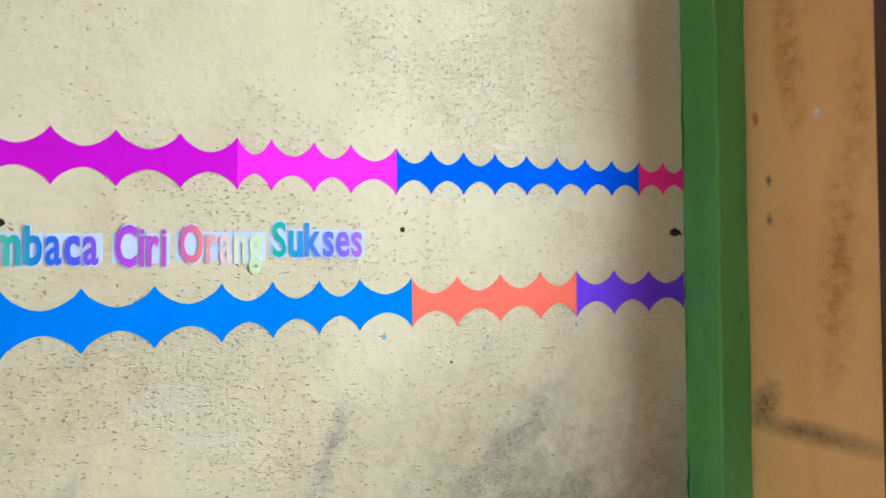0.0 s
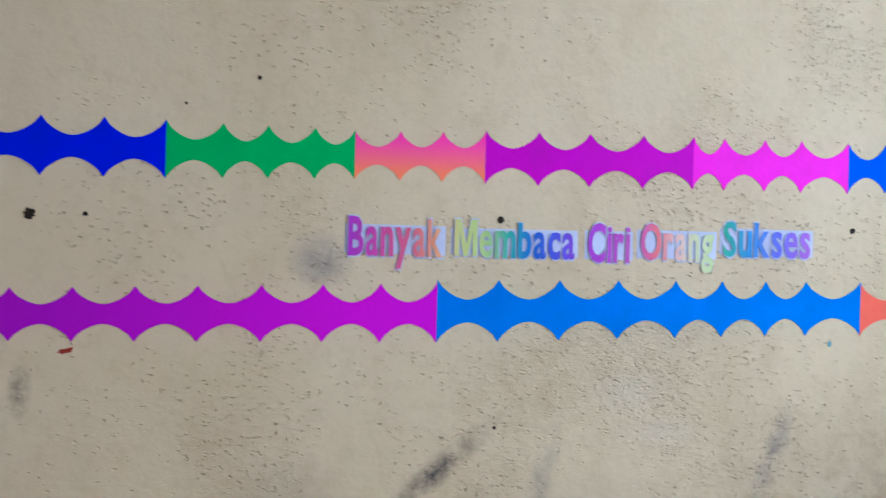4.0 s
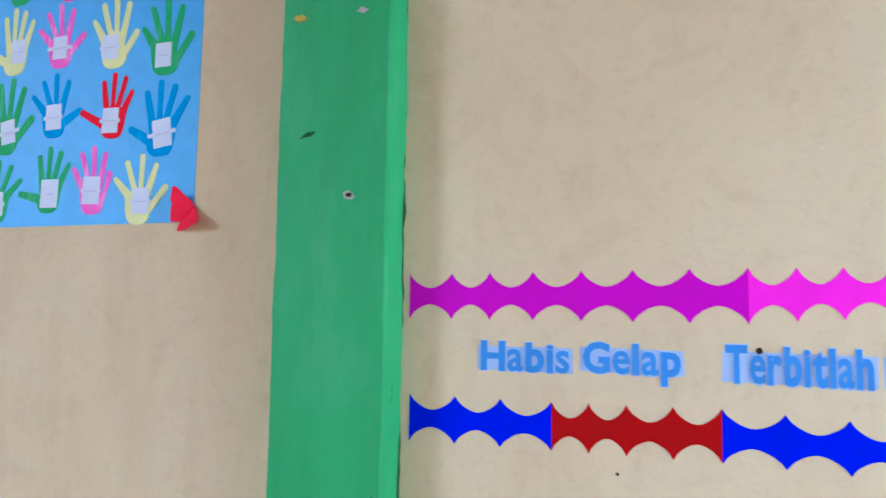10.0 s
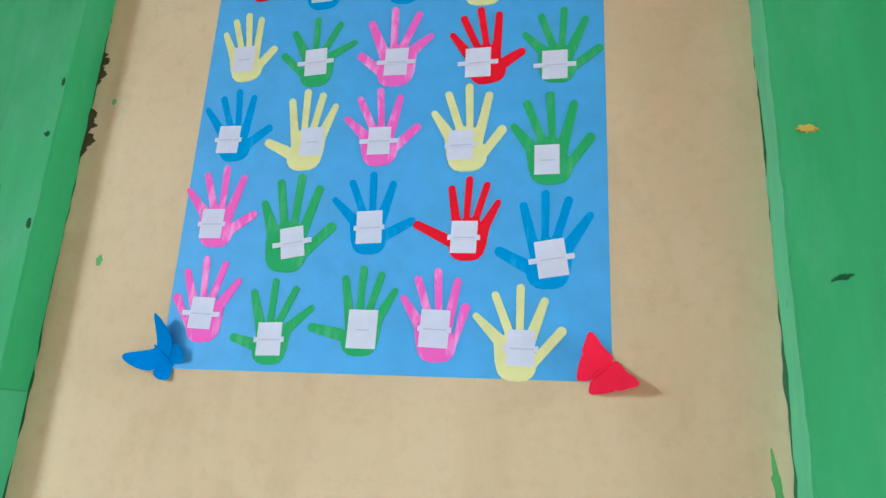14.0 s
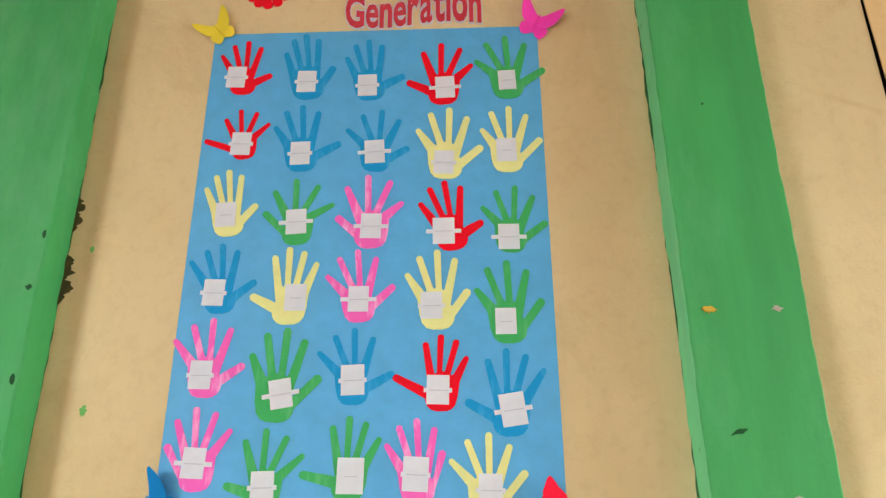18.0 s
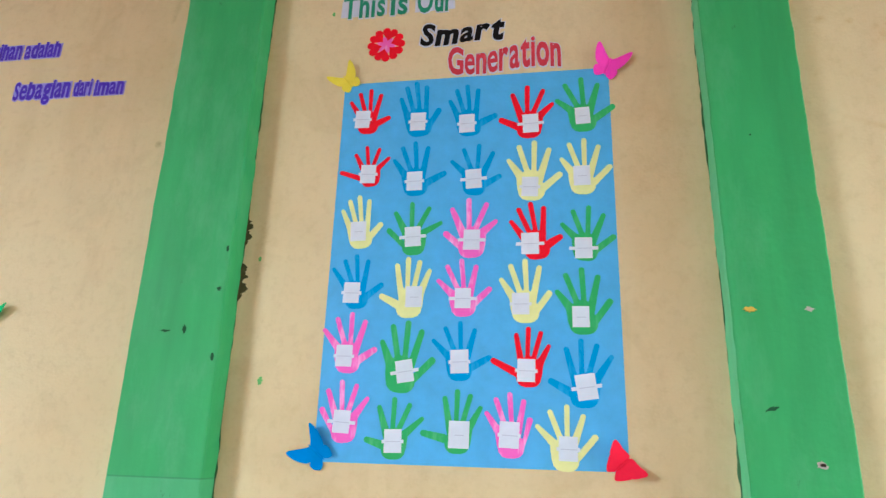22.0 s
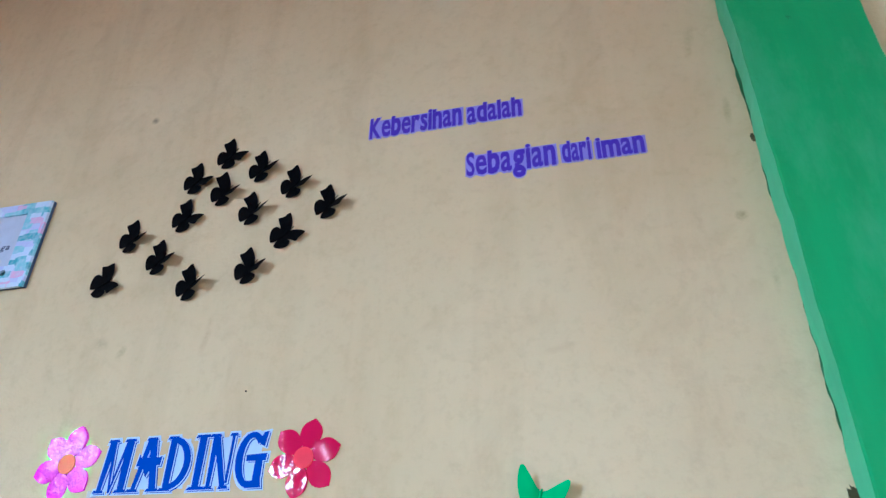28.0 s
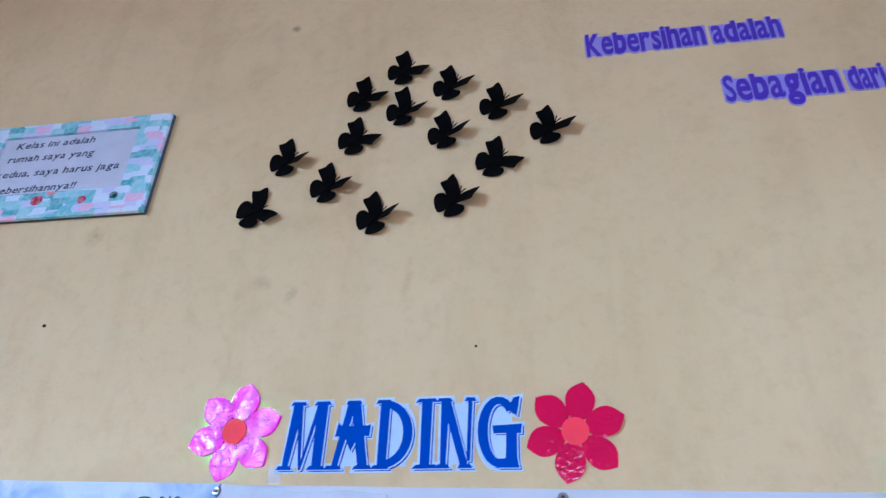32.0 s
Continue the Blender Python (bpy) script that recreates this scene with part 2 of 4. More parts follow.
def ink_ramp(name, width, *stops):
    n = Nodes(name, 0.5, 0.3)
    span = n.math("DIVIDE", n.axis(0), width, True)
    return n.done(n.ramp(span, *[(p, lin(*c)) for p, c in stops]))


def foil(name, rgb, wrinkle):
    """Glossy wrinkled plastic foil: it mirrors the windows in patches."""
    n = Nodes(name, 0.02, 0.6)
    base = lin(*rgb)
    normal = n.bump(n.noise(115, 2, 0.5, twist=0.8), 0.0010 * wrinkle, n.bump(n.noise(20, 2), 0.0028 * wrinkle))
    return n.done(n.mix(n.noise(30, 3), base, tuple(x * 0.85 for x in base[:3]) + (1,)), normal)


CREAM, CREAM_DIRT = lin(218, 196, 153), lin(170, 140, 98)
DARK, GREY = (72, 64, 58), (104, 100, 102)
SMEARS_AND_SHADE = [  # x, z, half width, half height, turn, force, tone
    (-0.282, 1.292, 0.04, 0.036, 0, 1.9, GREY), (-0.145, 1.055, 0.018, 0.11, 48, 1.7, DARK),
    (-0.02, 1.05, 0.018, 0.07, 12, 1.0, GREY), (-0.30, 1.03, 0.07, 0.05, 20, 0.6, DARK),
    (-0.593, 1.147, 0.014, 0.036, 0, 1.8, DARK), (0.262, 1.068, 0.018, 0.08, 20, 1.1, GREY),
    (-0.870, 1.088, 0.022, 0.10, -8, 1.5, GREY), (-1.37, 0.985, 0.06, 0.03, 20, 0.8, DARK),
    # second entry: the soft shade low beside the door, put into the colour
    (0.54, 1.06, 0.034, 0.16, 50, 1.1, GREY), (0.58, 0.90, 0.46, 0.34, 0, 1.9, (96, 82, 58)), (0.05, 0.99, 0.19, 0.07, 5, 0.5, GREY)]
OLIVE, TAN, RUSTY, CHALK = (122, 104, 66), (170, 132, 96), (172, 112, 52), (232, 226, 214)
STAINS = [(-2.896, 2.424, 0.008, 0.035, 4, 0.9, OLIVE), (-2.93, 2.60, 0.012, 0.05, 10, 0.6, OLIVE), (-2.891, 2.101, 0.007, 0.03, 0, 0.5, OLIVE),
          (-2.915, 2.215, 0.012, 0.012, 0, 1.0, OLIVE), (-4.081, 2.642, 0.012, 0.012, 0, 1.2, DARK), (-3.839, 2.097, 0.010, 0.045, 8, 0.7, TAN),
          (-3.212, 2.02, 0.035, 0.008, -12, 0.6, TAN), (-2.62, 1.95, 0.02, 0.10, 0, 0.35, OLIVE), (-1.414, 2.43, 0.014, 0.012, 0, 0.8, RUSTY), (-1.36, 2.42, 0.010, 0.010, 0, 0.8, RUSTY),
          (-1.33, 2.17, 0.10, 0.009, 22, 0.5, RUSTY), (-1.30, 2.39, 0.03, 0.05, 30, 0.5, RUSTY), (0.08, 1.145, 0.05, 0.03, 0, 0.3, CHALK), (0.12, 1.10, 0.06, 0.02, 0, 0.3, CHALK),
          (-4.369, 2.204, 0.02, 0.025, 15, 0.9, TAN), (-4.062, 2.10, 0.024, 0.016, 10, 0.35, DARK), (-4.012, 2.08, 0.010, 0.016, 40, 1.0, OLIVE)]
MAT = {}
MAT["wall"] = paint_wall("cream_plaster", CREAM, CREAM_DIRT, 1.0, SMEARS_AND_SHADE + STAINS)
MAT["plain"] = paint_wall("plain_ochre_plaster", lin(210, 144, 66), lin(176, 106, 44), 0.4)
MAT["orange_wall"] = paint_wall("stained_ochre_plaster", lin(236, 180, 108), lin(196, 124, 52), 0.0,
                                [(0.68, 1.05, 0.16, 0.022, 0, 1.9, (78, 70, 50)), (0.745, 1.08, 0.03, 0.05, 30, 1.6, (70, 56, 40)), (0.63, 1.28, 0.035, 0.22, 4, 1.3, (164, 96, 30)),
                                 (0.70, 1.62, 0.03, 0.16, -5, 1.1, (150, 92, 36)), (0.60, 1.52, 0.03, 0.12, 0, 1.0, (176, 112, 40)), (0.757, 1.525, 0.008, 0.016, 0, 2.4, (190, 40, 20)),
                                 (0.735, 1.425, 0.007, 0.012, 0, 2.2, (96, 86, 70)), (0.735, 1.365, 0.007, 0.014, 0, 2.2, (96, 86, 70)), (0.655, 1.515, 0.007, 0.008, 0, 2.4, (220, 214, 200))], True)
MAT["two_coats"] = green_paint("green_paint_in_two_coats", lin(66, 165, 94), 1.466)
# the pilaster green turned olive: warm bounce light put into the colour
MAT["olive"] = green_paint("bounce_tinted_green_paint", lin(100, 156, 76))
# the pilaster green lightened: light on their left sides put into the colour
MAT["mint"] = green_paint("lit_side_mint_paint", lin(112, 206, 146))
MAT["green"] = green_paint("green_gloss_paint", lin(66, 165, 94))
MAT["poster"] = paper("blue_card", (88, 174, 226), 0.5, 0.3, 0.0006)
MAT["white"] = paper("white_paper", (219, 222, 230))
MAT["outline_white"] = paper("cut_white_paper", (206, 208, 222))
MAT["black"] = paper("black_card", (5, 5, 7), 0.85, 0.04)
MAT["black_ink"] = paper("black_ink", (24, 22, 22))
MAT["bar"] = paper("grey_ink", (196, 196, 208))
MAT["nail"] = Nodes("rusty_nail", 0.5, 0.5, 0.6).done(lin(52, 40, 32))
MAT["gap"] = Nodes("gap_shade_black", 0.95, 0.0).done(lin(10, 8, 7))
MAT["hole"] = Nodes("bare_dark_hole", 0.9, 0.1).done(lin(46, 36, 28))


def wood(name, a, b):
    n = Nodes(name, 0.5, 0.35)
    g = n.noise(18, 6, 0.6, n.mapped((1, 1, 9)), twist=1.5)
    return n.done(n.ramp(g, (0.3, lin(*a)), (0.7, lin(*b))), n.bump(g, 0.001))


MAT["brown_wood"] = wood("dark_brown_wood", (58, 32, 22), (96, 58, 40))
MAT["cream_wood"] = paint_wall("cream_painted_wood", lin(224, 192, 140), lin(190, 144, 88), 0.0)
MAT["floor"] = paper("grey_floor_screed", (184, 156, 126))
MAT["ceiling"] = paper("brown_ceiling_boards", (172, 126, 82))
n_ = Nodes("dusty_grey_glass", 0.22, 0.5)
MAT["pane"] = n_.done(n_.ramp(n_.noise(7, 5, 0.65), (0.3, lin(92, 100, 108)), (0.7, lin(130, 134, 136))))
del n_


# ---- builders ----
def thing(name, x, y, z, label, category, group="", kind=""):
    ob = new(name)
    ob.location = (x, y, z)
    ob.empty_display_size = 0.05
    return tagged(ob, label, category, group, kind)


def part(name, bm, material, parent=None, label=""):
    me = bpy.data.meshes.new(name)
    bm.to_mesh(me)
    bm.free()
    me.materials.append(material)
    ob = new(name, me)
    if parent:
        ob.parent = parent
    if label:
        ob["label"] = label
    return ob


def box(bm, x0, x1, y0, y1, z0, z1):
    v = [bm.verts.new((x, y, z)) for x in (x0, x1) for y in (y0, y1) for z in (z0, z1)]
    for f in ((0, 1, 3, 2), (4, 6, 7, 5), (0, 4, 5, 1), (2, 3, 7, 6), (0, 2, 6, 4), (1, 5, 7, 3)):
        bm.faces.new([v[i] for i in f])
    return v


def boxed(*args):
    bm = bmesh.new()
    box(bm, *args)
    return bm


def sheet(points, back, front, bm=None):
    """A flat cut-out hung on the wall: an outline in (x, z), from back to front metres off the wall, with its cut edge."""
    bm = bm or bmesh.new()
    area = sum(a[0] * b[1] - b[0] * a[1] for a, b in zip(points, points[1:] + points[:1]))
    if area < 0:
        points = points[::-1]
    f = [bm.verts.new((x, -front, z)) for x, z in points]
    b = [bm.verts.new((x, -back, z)) for x, z in points]
    bm.faces.new(f)
    for i in range(len(f)):
        j = (i + 1) % len(f)
        bm.faces.new((f[j], f[i], b[i], b[j]))
    return bm


def slab(x0, x1, z0, z1, back, front, wobble=0.0):
    w = lambda: random.uniform(-wobble, wobble)
    return sheet([(x0 + w(), z0 + w()), (x1 + w(), z0 + w()), (x1 + w(), z1 + w()), (x0 + w(), z1 + w())], back, front)


def wall_with_holes(name, axis, at, out, lo, hi, z0, z1, holes, material, label):
    """A wall along x or y with rectangular openings, of blocks laid end to end."""
    bm = bmesh.new()

    def block(a, b, c, d):
        if axis == "x":
            box(bm, a, b, min(at, out), max(at, out), c, d)
        else:
            box(bm, min(at, out), max(at, out), a, b, c, d)

    cut = lo
    for a, b, c, d in sorted(holes):
        block(cut, a, z0, z1)
        block(a, b, z0, c)
        block(a, b, d, z1)
        cut = b
    block(cut, hi, z0, z1)
    ob = part(name, bm, material)
    return tagged(ob, label, "wall", kind="structure")


# ---- the room ----
WIN = (-1.262, 0.42, 2.104, 2.95)
wall_with_holes("wall_front", "x", Y, Y + 0.15, XL - 0.15, XR + 0.15, 0.0, TOP, [WIN], MAT["wall"],
                "rough cream plastered classroom wall with pits, smear marks and painted-in shade")
wall_with_holes("wall_back", "x", YB, YB - 0.15, XL - 0.15, XR + 0.15, 0.0, TOP, BACK_FILL_OPENINGS,
                MAT["plain"], "plain unseen ochre plastered wall with openings for lamps outside")
wall_with_holes("wall_side", "y", XL, XL - 0.15, YB, Y, 0.0, TOP, SIDE_WINDOWS,
                MAT["plain"], "plain unseen ochre plastered wall with openings for lamps outside")
wall_with_holes("wall_door", "y", XR, XR + 0.15, YB, Y, 0.0, TOP, [(DOOR[0], DOOR[1], 0.0005, DOOR[3])],
                MAT["orange_wall"], "stained ochre plastered wall beside the door")
tagged(part("floor", boxed(XL - 0.15, XR + 0.15, YB - 0.15, Y + 0.15, -0.1, 0.0), MAT["floor"]), "warm buff screed floor of the classroom", "floor", kind="structure")
tagged(part("ceiling", boxed(XL - 0.15, XR + 0.15, YB - 0.15, Y + 0.15, TOP, TOP + 0.1), MAT["ceiling"]), "plain warm brown ceiling panels", "ceiling", kind="structure")

door = thing("doorway_1", XR, (DOOR[0] + DOOR[1]) / 2, 0, "open doorway in a dark brown wooden frame", "door frame", kind="structure")
half = (DOOR[1] - DOOR[0]) / 2
for s in (-1, 1):
    part("door_jamb", boxed(-0.012, 0.15, min(s * half, s * (half - 0.06)), max(s * half, s * (half - 0.06)), 0, 2.1), MAT["brown_wood"], door)
part("door_head", boxed(-0.012, 0.15, -half + 0.06, half - 0.06, 2.04, 2.1), MAT["brown_wood"], door)


def pilaster(name, x0, x1, front, label, ragged=0.0022, coat="green"):
    """A plastered brick pier painted green, its arrises worn and uneven from top to bottom."""
    bm = bmesh.new()
    n = 170
    profile = lambda: [(x0, Y), (x0, front), (x1, front), (x1, Y)]
    rows = []
    for i in range(n + 1):
        z = TOP * i / n
        ring = []
        for k, (x, y) in enumerate(profile()):
            d = noise.noise(Vector((k * 7.1 + x0 * 3, 0, z * 26))) * ragged + noise.noise(Vector((k * 3.7, x0, z * 5))) * ragged * 1.3
            s = -1 if k < 2 else 1
            if k in (1, 2):
                ring.append((x + s * (d - 0.003), y))
                ring.append((x + s * (d - 0.0), y + 0.003)) if k == 2 else ring.insert(-1, (x + s * d, y + 0.003))
            else:
                ring.append((x + s * (d * 1.6 + 0.001), y))
        rows.append([bm.verts.new((x, y, z)) for x, y in ring])
    for a, b in zip(rows, rows[1:]):
        for i in range(len(a) - 1):
            # left side faces take the lightened copy, as if lit
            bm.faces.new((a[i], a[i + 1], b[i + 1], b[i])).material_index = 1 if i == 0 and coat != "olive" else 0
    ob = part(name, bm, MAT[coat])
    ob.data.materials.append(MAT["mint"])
    return tagged(ob, label, "pilaster", kind="structure")


FRONT = 0.787
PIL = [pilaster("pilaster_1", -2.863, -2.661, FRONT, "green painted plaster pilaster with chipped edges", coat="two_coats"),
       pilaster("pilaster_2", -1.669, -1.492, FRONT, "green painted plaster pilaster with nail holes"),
       pilaster("pilaster_3", 0.862, XR, 0.772, "green painted corner pilaster beside the door wall, olive from bounce light in its colour", coat="olive")]



def ragged_edge(parent, x, side, seed):
    """Dark flaking seam where the green paint ends on the plaster."""
    pts_in, pts_out, n = [], [], 420
    for i in range(n + 1):
        z = 0.6 + 2.4 * i / n
        w = max(0.0, noise.noise(Vector((seed, 0, z * 38))) * 0.55 + noise.noise(Vector((seed, 5, z * 9))) * 0.7 + 0.12)
        pts_out.append((x + side * (0.0012 + 0.006 * w), z))
        pts_in.append((x - side * 0.004, z))
    ob = part("flaking_seam", sheet(pts_in + pts_out[::-1], 0.0, 0.0009), MAT["seam"], parent, "dark flaking paint seam")
    ob.location = (0, Y, 0)


MAT["seam"] = green_paint("dark_flaked_paint", lin(60, 104, 60))
for ob_, a, b in ((PIL[0], -2.863, -2.661), (PIL[1], -1.669, -1.492), (PIL[2], 0.862, None)):
    ragged_edge(ob_, a, -1, a)
    if b:
        ragged_edge(ob_, b, 1, b)

# high window above the border papers
x0, x1, z0, z1 = WIN
window = thing("window_1", x0, Y, z0, "high window in a cream painted wooden frame with dusty grey glass", "window", kind="structure")
w, h = x1 - x0, z1 - z0
bm = sheet([(0.0085, 0.0), (0.049, 0.0), (0.049, h), (0.013, h), (0.0035, 0.30)], -0.09, 0.003)
part("window_frame", bm, MAT["cream_wood"], window, "cream painted wooden post with a dark gap along the wall")
# near-black strip laid flush: the gap's shade put into its colour
part("gap_shade_strip", sheet([(0.0020, 0.030), (0.0078, 0.027), (0.0035, 0.30), (0.0128, h - 0.001), (0.0006, h - 0.001)], -0.02, 0.0012), MAT["gap"], window, "dark strip for the shade in the gap beside the frame")
part("window_frame", boxed(w - 0.05, w - 0.001, -0.003, 0.09, 0.0, h), MAT["cream_wood"], window)
part("window_sill", sheet([(0.0495, 0.0025), (w - 0.0505, 0.0), (w - 0.0505, 0.04), (0.0495, 0.04)], -0.09, 0.003), MAT["cream_wood"], window)
part("window_head", boxed(0.0495, w - 0.0505, -0.003, 0.09, h - 0.05, h), MAT["cream_wood"], window)
part("transom", boxed(0.0495, w - 0.0505, 0.03, 0.07, 0.492, 0.53), MAT["brown_wood"], window, "dark brown wooden crossbar")
part("pane", boxed(0.0495, w - 0.0505, 0.055, 0.06, 0.0405, 0.4915), MAT["pane"], window)
part("pane", boxed(0.0495, w - 0.0505, 0.055, 0.06, 0.5305, h - 0.0505), MAT["pane"], window)

# ---- lettering ----
GLYPHS = {}


def heavy_m(fat):
    """The one capital whose thickened outline would cross itself, drawn as stems and a V."""
    base = [(0, 0), (0, 0.73), (0.19, 0.73), (0.37, 0.24), (0.55, 0.73), (0.74, 0.73), (0.74, 0), (0.60, 0), (0.60, 0.50), (0.43, 0), (0.31, 0), (0.14, 0.50), (0.14, 0)]
    d, pts = fat - 0.02, []
    for i, (x, y) in enumerate(base):
        p, q = Vector(base[i - 1]), Vector(base[(i + 1) % len(base)])
        a, b = (Vector((x, y)) - p).normalized(), (q - Vector((x, y))).normalized()
        na, nb = Vector((-a.y, a.x)), Vector((-b.y, b.x))
        m = (na + nb).normalized()
        k = d / max(0.5, m.dot(na))
        pts.append((x + m.x * k, y + m.y * k))
    count = len(pts)
    co = [(x, y, 0.01) for x, y in pts] + [(x, y, -0.01) for x, y in pts]
    faces = [tuple(range(count - 1, -1, -1))] + [(i, (i + 1) % count, (i + 1) % count + count, i + count) for i in range(count)]
    return co, faces


def glyph(ch, fat):
    """Vertices, faces and width of one letter of the built-in font, flat, with a heavier stroke."""
    if fat < 0.05 and ch in "keasS":
        fat = min(fat, 0.020 + max(0.0, fat - 0.04) * 1.6)          # tight letters clog when thickened further
    key = (ch, fat)
    if ch == "M" and key not in GLYPHS:
        GLYPHS[key] = heavy_m(fat)
    if key not in GLYPHS:
        cu = bpy.data.curves.new("glyph", "FONT")
        cu.body, cu.size, cu.offset, cu.resolution_u, cu.extrude, cu.fill_mode = ch, 1.0, fat, 3, 0.01, "FRONT"
        ob = new("glyph", cu)
        me = bpy.data.meshes.new_from_object(ob.evaluated_get(bpy.context.evaluated_depsgraph_get()))
        co = [tuple(v.co) for v in me.vertices]
        GLYPHS[key] = (co, [tuple(p.vertices) for p in me.polygons])
        bpy.data.objects.remove(ob)
        bpy.data.meshes.remove(me)
        bpy.data.curves.remove(cu)
    return GLYPHS[key]


def lay_out(text, fat, gap=0.09, space=0.3, caps=1.0):
    """Where each letter's ink begins along the line, its own left edge and its width, and the length of the line."""
    spots, at = [], 0.0
    for ch in text:
        if ch == " ":
            at += space
            spots.append(None)
            continue
        xs = [c[0] for c in glyph(ch, fat)[0]]
        k = caps if ch.isupper() else 1.0
        spots.append((at, min(xs) * k, k))
        at += (max(xs) - min(xs)) * k + gap
    total = at - gap
    return spots, total


def word(parent, text, x0, x1, base, height, ink, fat=0.02, back=0.0012, backing=None, halo=0.055, lean=0.0, gap=0.09, thick=0.0006, small=0.72, caps=1.0):
    """A word cut from paper: base and height are numbers or functions of 0..1 along it; small: how tall the small letters stand
    beside the capitals. Metres in the parent's frame."""
    base = base if callable(base) else (lambda u, v=base: v)
    height = height if callable(height) else (lambda u, v=height: v)
    spots, total = lay_out(text, fat, gap, caps=caps)
    scale = (x1 - x0) / total

    def put(name, co, faces, shift, behind, front, material, owner, lower):
        bm = bmesh.new()
        vs = []
        for x, y, z in co:
            if lower == "i" and y > 0.5:
                y = 0.68 * (small + 0.07 + (y - 0.5) * 0.9)
            elif lower and y > 0:
                y = y * small * 0.68 / 0.45 if y < 0.45 else 0.68 * (small + (1 - small) * (y - 0.45) / 0.23)
            u = (x + shift) / total
            h = height(min(max(u, 0), 1)) / 0.73
            vs.append(bm.verts.new((x0 + (x + shift) * scale + lean * y * h, -front if z > 0 else -behind, base(min(max(u, 0), 1)) + y * h)))
        for f in faces:
            try:
                bm.faces.new([vs[i] for i in f])
            except ValueError:
                pass
        return part(name, bm, material, owner)

    for i, (ch, spot) in enumerate(zip(text, spots)):
        if spot is None:
            continue
        shift = spot[0] - spot[1]
        co, faces = glyph(ch, fat)
        co = [(x * spot[2], y, z) for x, y, z in co]
        letter = put("letter", co, faces, shift, back, back + thick, ink, parent, ch if ch.islower() else "")
        if backing:
            co, faces = glyph(ch, halo)
            co = [(x * spot[2], y, z) for x, y, z in co]
            put("paper_edge", co, faces, shift, 0.0, back - 0.0001 - 0.0002 * (i % 3), backing, letter, ch if ch.islower() else "")


def saying(name, x, z, label, group="slogans on the wall"):
    return thing(name, x, Y, z, label, "lettering", group)


# slogan between the border papers, near the door
s1 = saying("wall_slogan", -0.252, 1.30, "rainbow-coloured cut-out letters on white paper between border strips")
W = 0.556
ink = ink_ramp("rainbow_banyak", W, (0.0, (165, 50, 175)), (0.07, (205, 75, 140)), (0.13, (215, 100, 120)), (0.19, (236, 170, 110)),
               (0.225, (206, 206, 124)), (0.27, (190, 206, 118)), (0.325, (70, 170, 140)), (0.38, (30, 100, 190)), (0.44, (90, 80, 200)), (0.5, (165, 60, 190)),
               (0.6, (190, 75, 165)), (0.65, (225, 110, 110)), (0.70, (232, 190, 170)), (0.73, (214, 212, 160)), (0.79, (196, 214, 142)), (0.80, (45, 160, 120)), (0.86, (40, 130, 190)), (0.93, (95, 90, 205)), (1.0, (170, 90, 195)))
for text, a, b, z, hh in (("Banyak", 0.0, 0.106, 0.0005, 0.044), ("Membaca", 0.120, 0.261, 0.002, 0.041), ("Ciri", 0.277, 0.328, 0.0, 0.045),
                          ("Orang", 0.341, 0.432, 0.004, 0.043), ("Sukses", 0.444, 0.556, 0.0105, 0.042)):
    part("paper_strip", slab(a - 0.004, b + 0.004, z + 0.001, z + hh * 0.78, 0.0, 0.0004, 0.0008), MAT["outline_white"], s1)
    word(s1, text, a, b, z, hh, ink, 0.028, 0.0014, MAT["outline_white"], gap=0.07, small=0.74)

s2 = saying("wall_slogan", -1.373, 1.29, "sky-blue cut-out letters on pale paper between border strips")
sky_ink = paper("sky_blue_ink", (78, 144, 214))
MAT["pale_blue"] = paper("pale_blue_paper", (178, 198, 230))
for text, a, b, z, hh in (("Habis", 0.0, 0.118, 0.0035, 0.038), ("Gelap", 0.135, 0.253, 0.0065, 0.038), ("Terbitlah", 0.303, 0.456, 0.0030, 0.044), ("Terang", 0.470, 0.592, 0.0030, 0.045)):
    part("paper_strip", slab(a - 0.004, b + 0.004, z - 0.001, z + hh * 0.8, 0.0, 0.0004, 0.001), MAT["pale_blue"], s2)
    word(s2, text, a, b, z, hh, sky_ink, 0.036, 0.0014, MAT["pale_blue"], 0.06, gap=0.055, small=0.75)

MAT["violet_ink"] = paper("violet_ink", (84, 58, 186))
MAT["lilac"] = paper("lilac_paper", (160, 152, 226))
s3 = saying("wall_slogan", -3.553, 2.489, "narrow violet cut-out letters in two slanting lines")
s3.scale = (0.968, 1, 1)
for text, a, b, z, hh in (("Kebersihan", 0.0, 0.195, 0.0, 0.049), ("adalah", 0.206, 0.315, -0.001, 0.047),
                          ("Sebagian", 0.203, 0.372, -0.125, 0.052), ("dari", 0.384, 0.436, -0.124, 0.046), ("iman", 0.446, 0.530, -0.126, 0.043)):
    part("paper_strip", slab(a - 0.003, b + 0.003, z - 0.001, z + hh * 0.85, 0.0, 0.0004, 0.001), MAT["lilac"], s3)
    word(s3, text, a, b, z, hh, MAT["violet_ink"], 0.036, 0.0014, MAT["lilac"], 0.065, gap=0.035, small=0.84, caps=0.78)

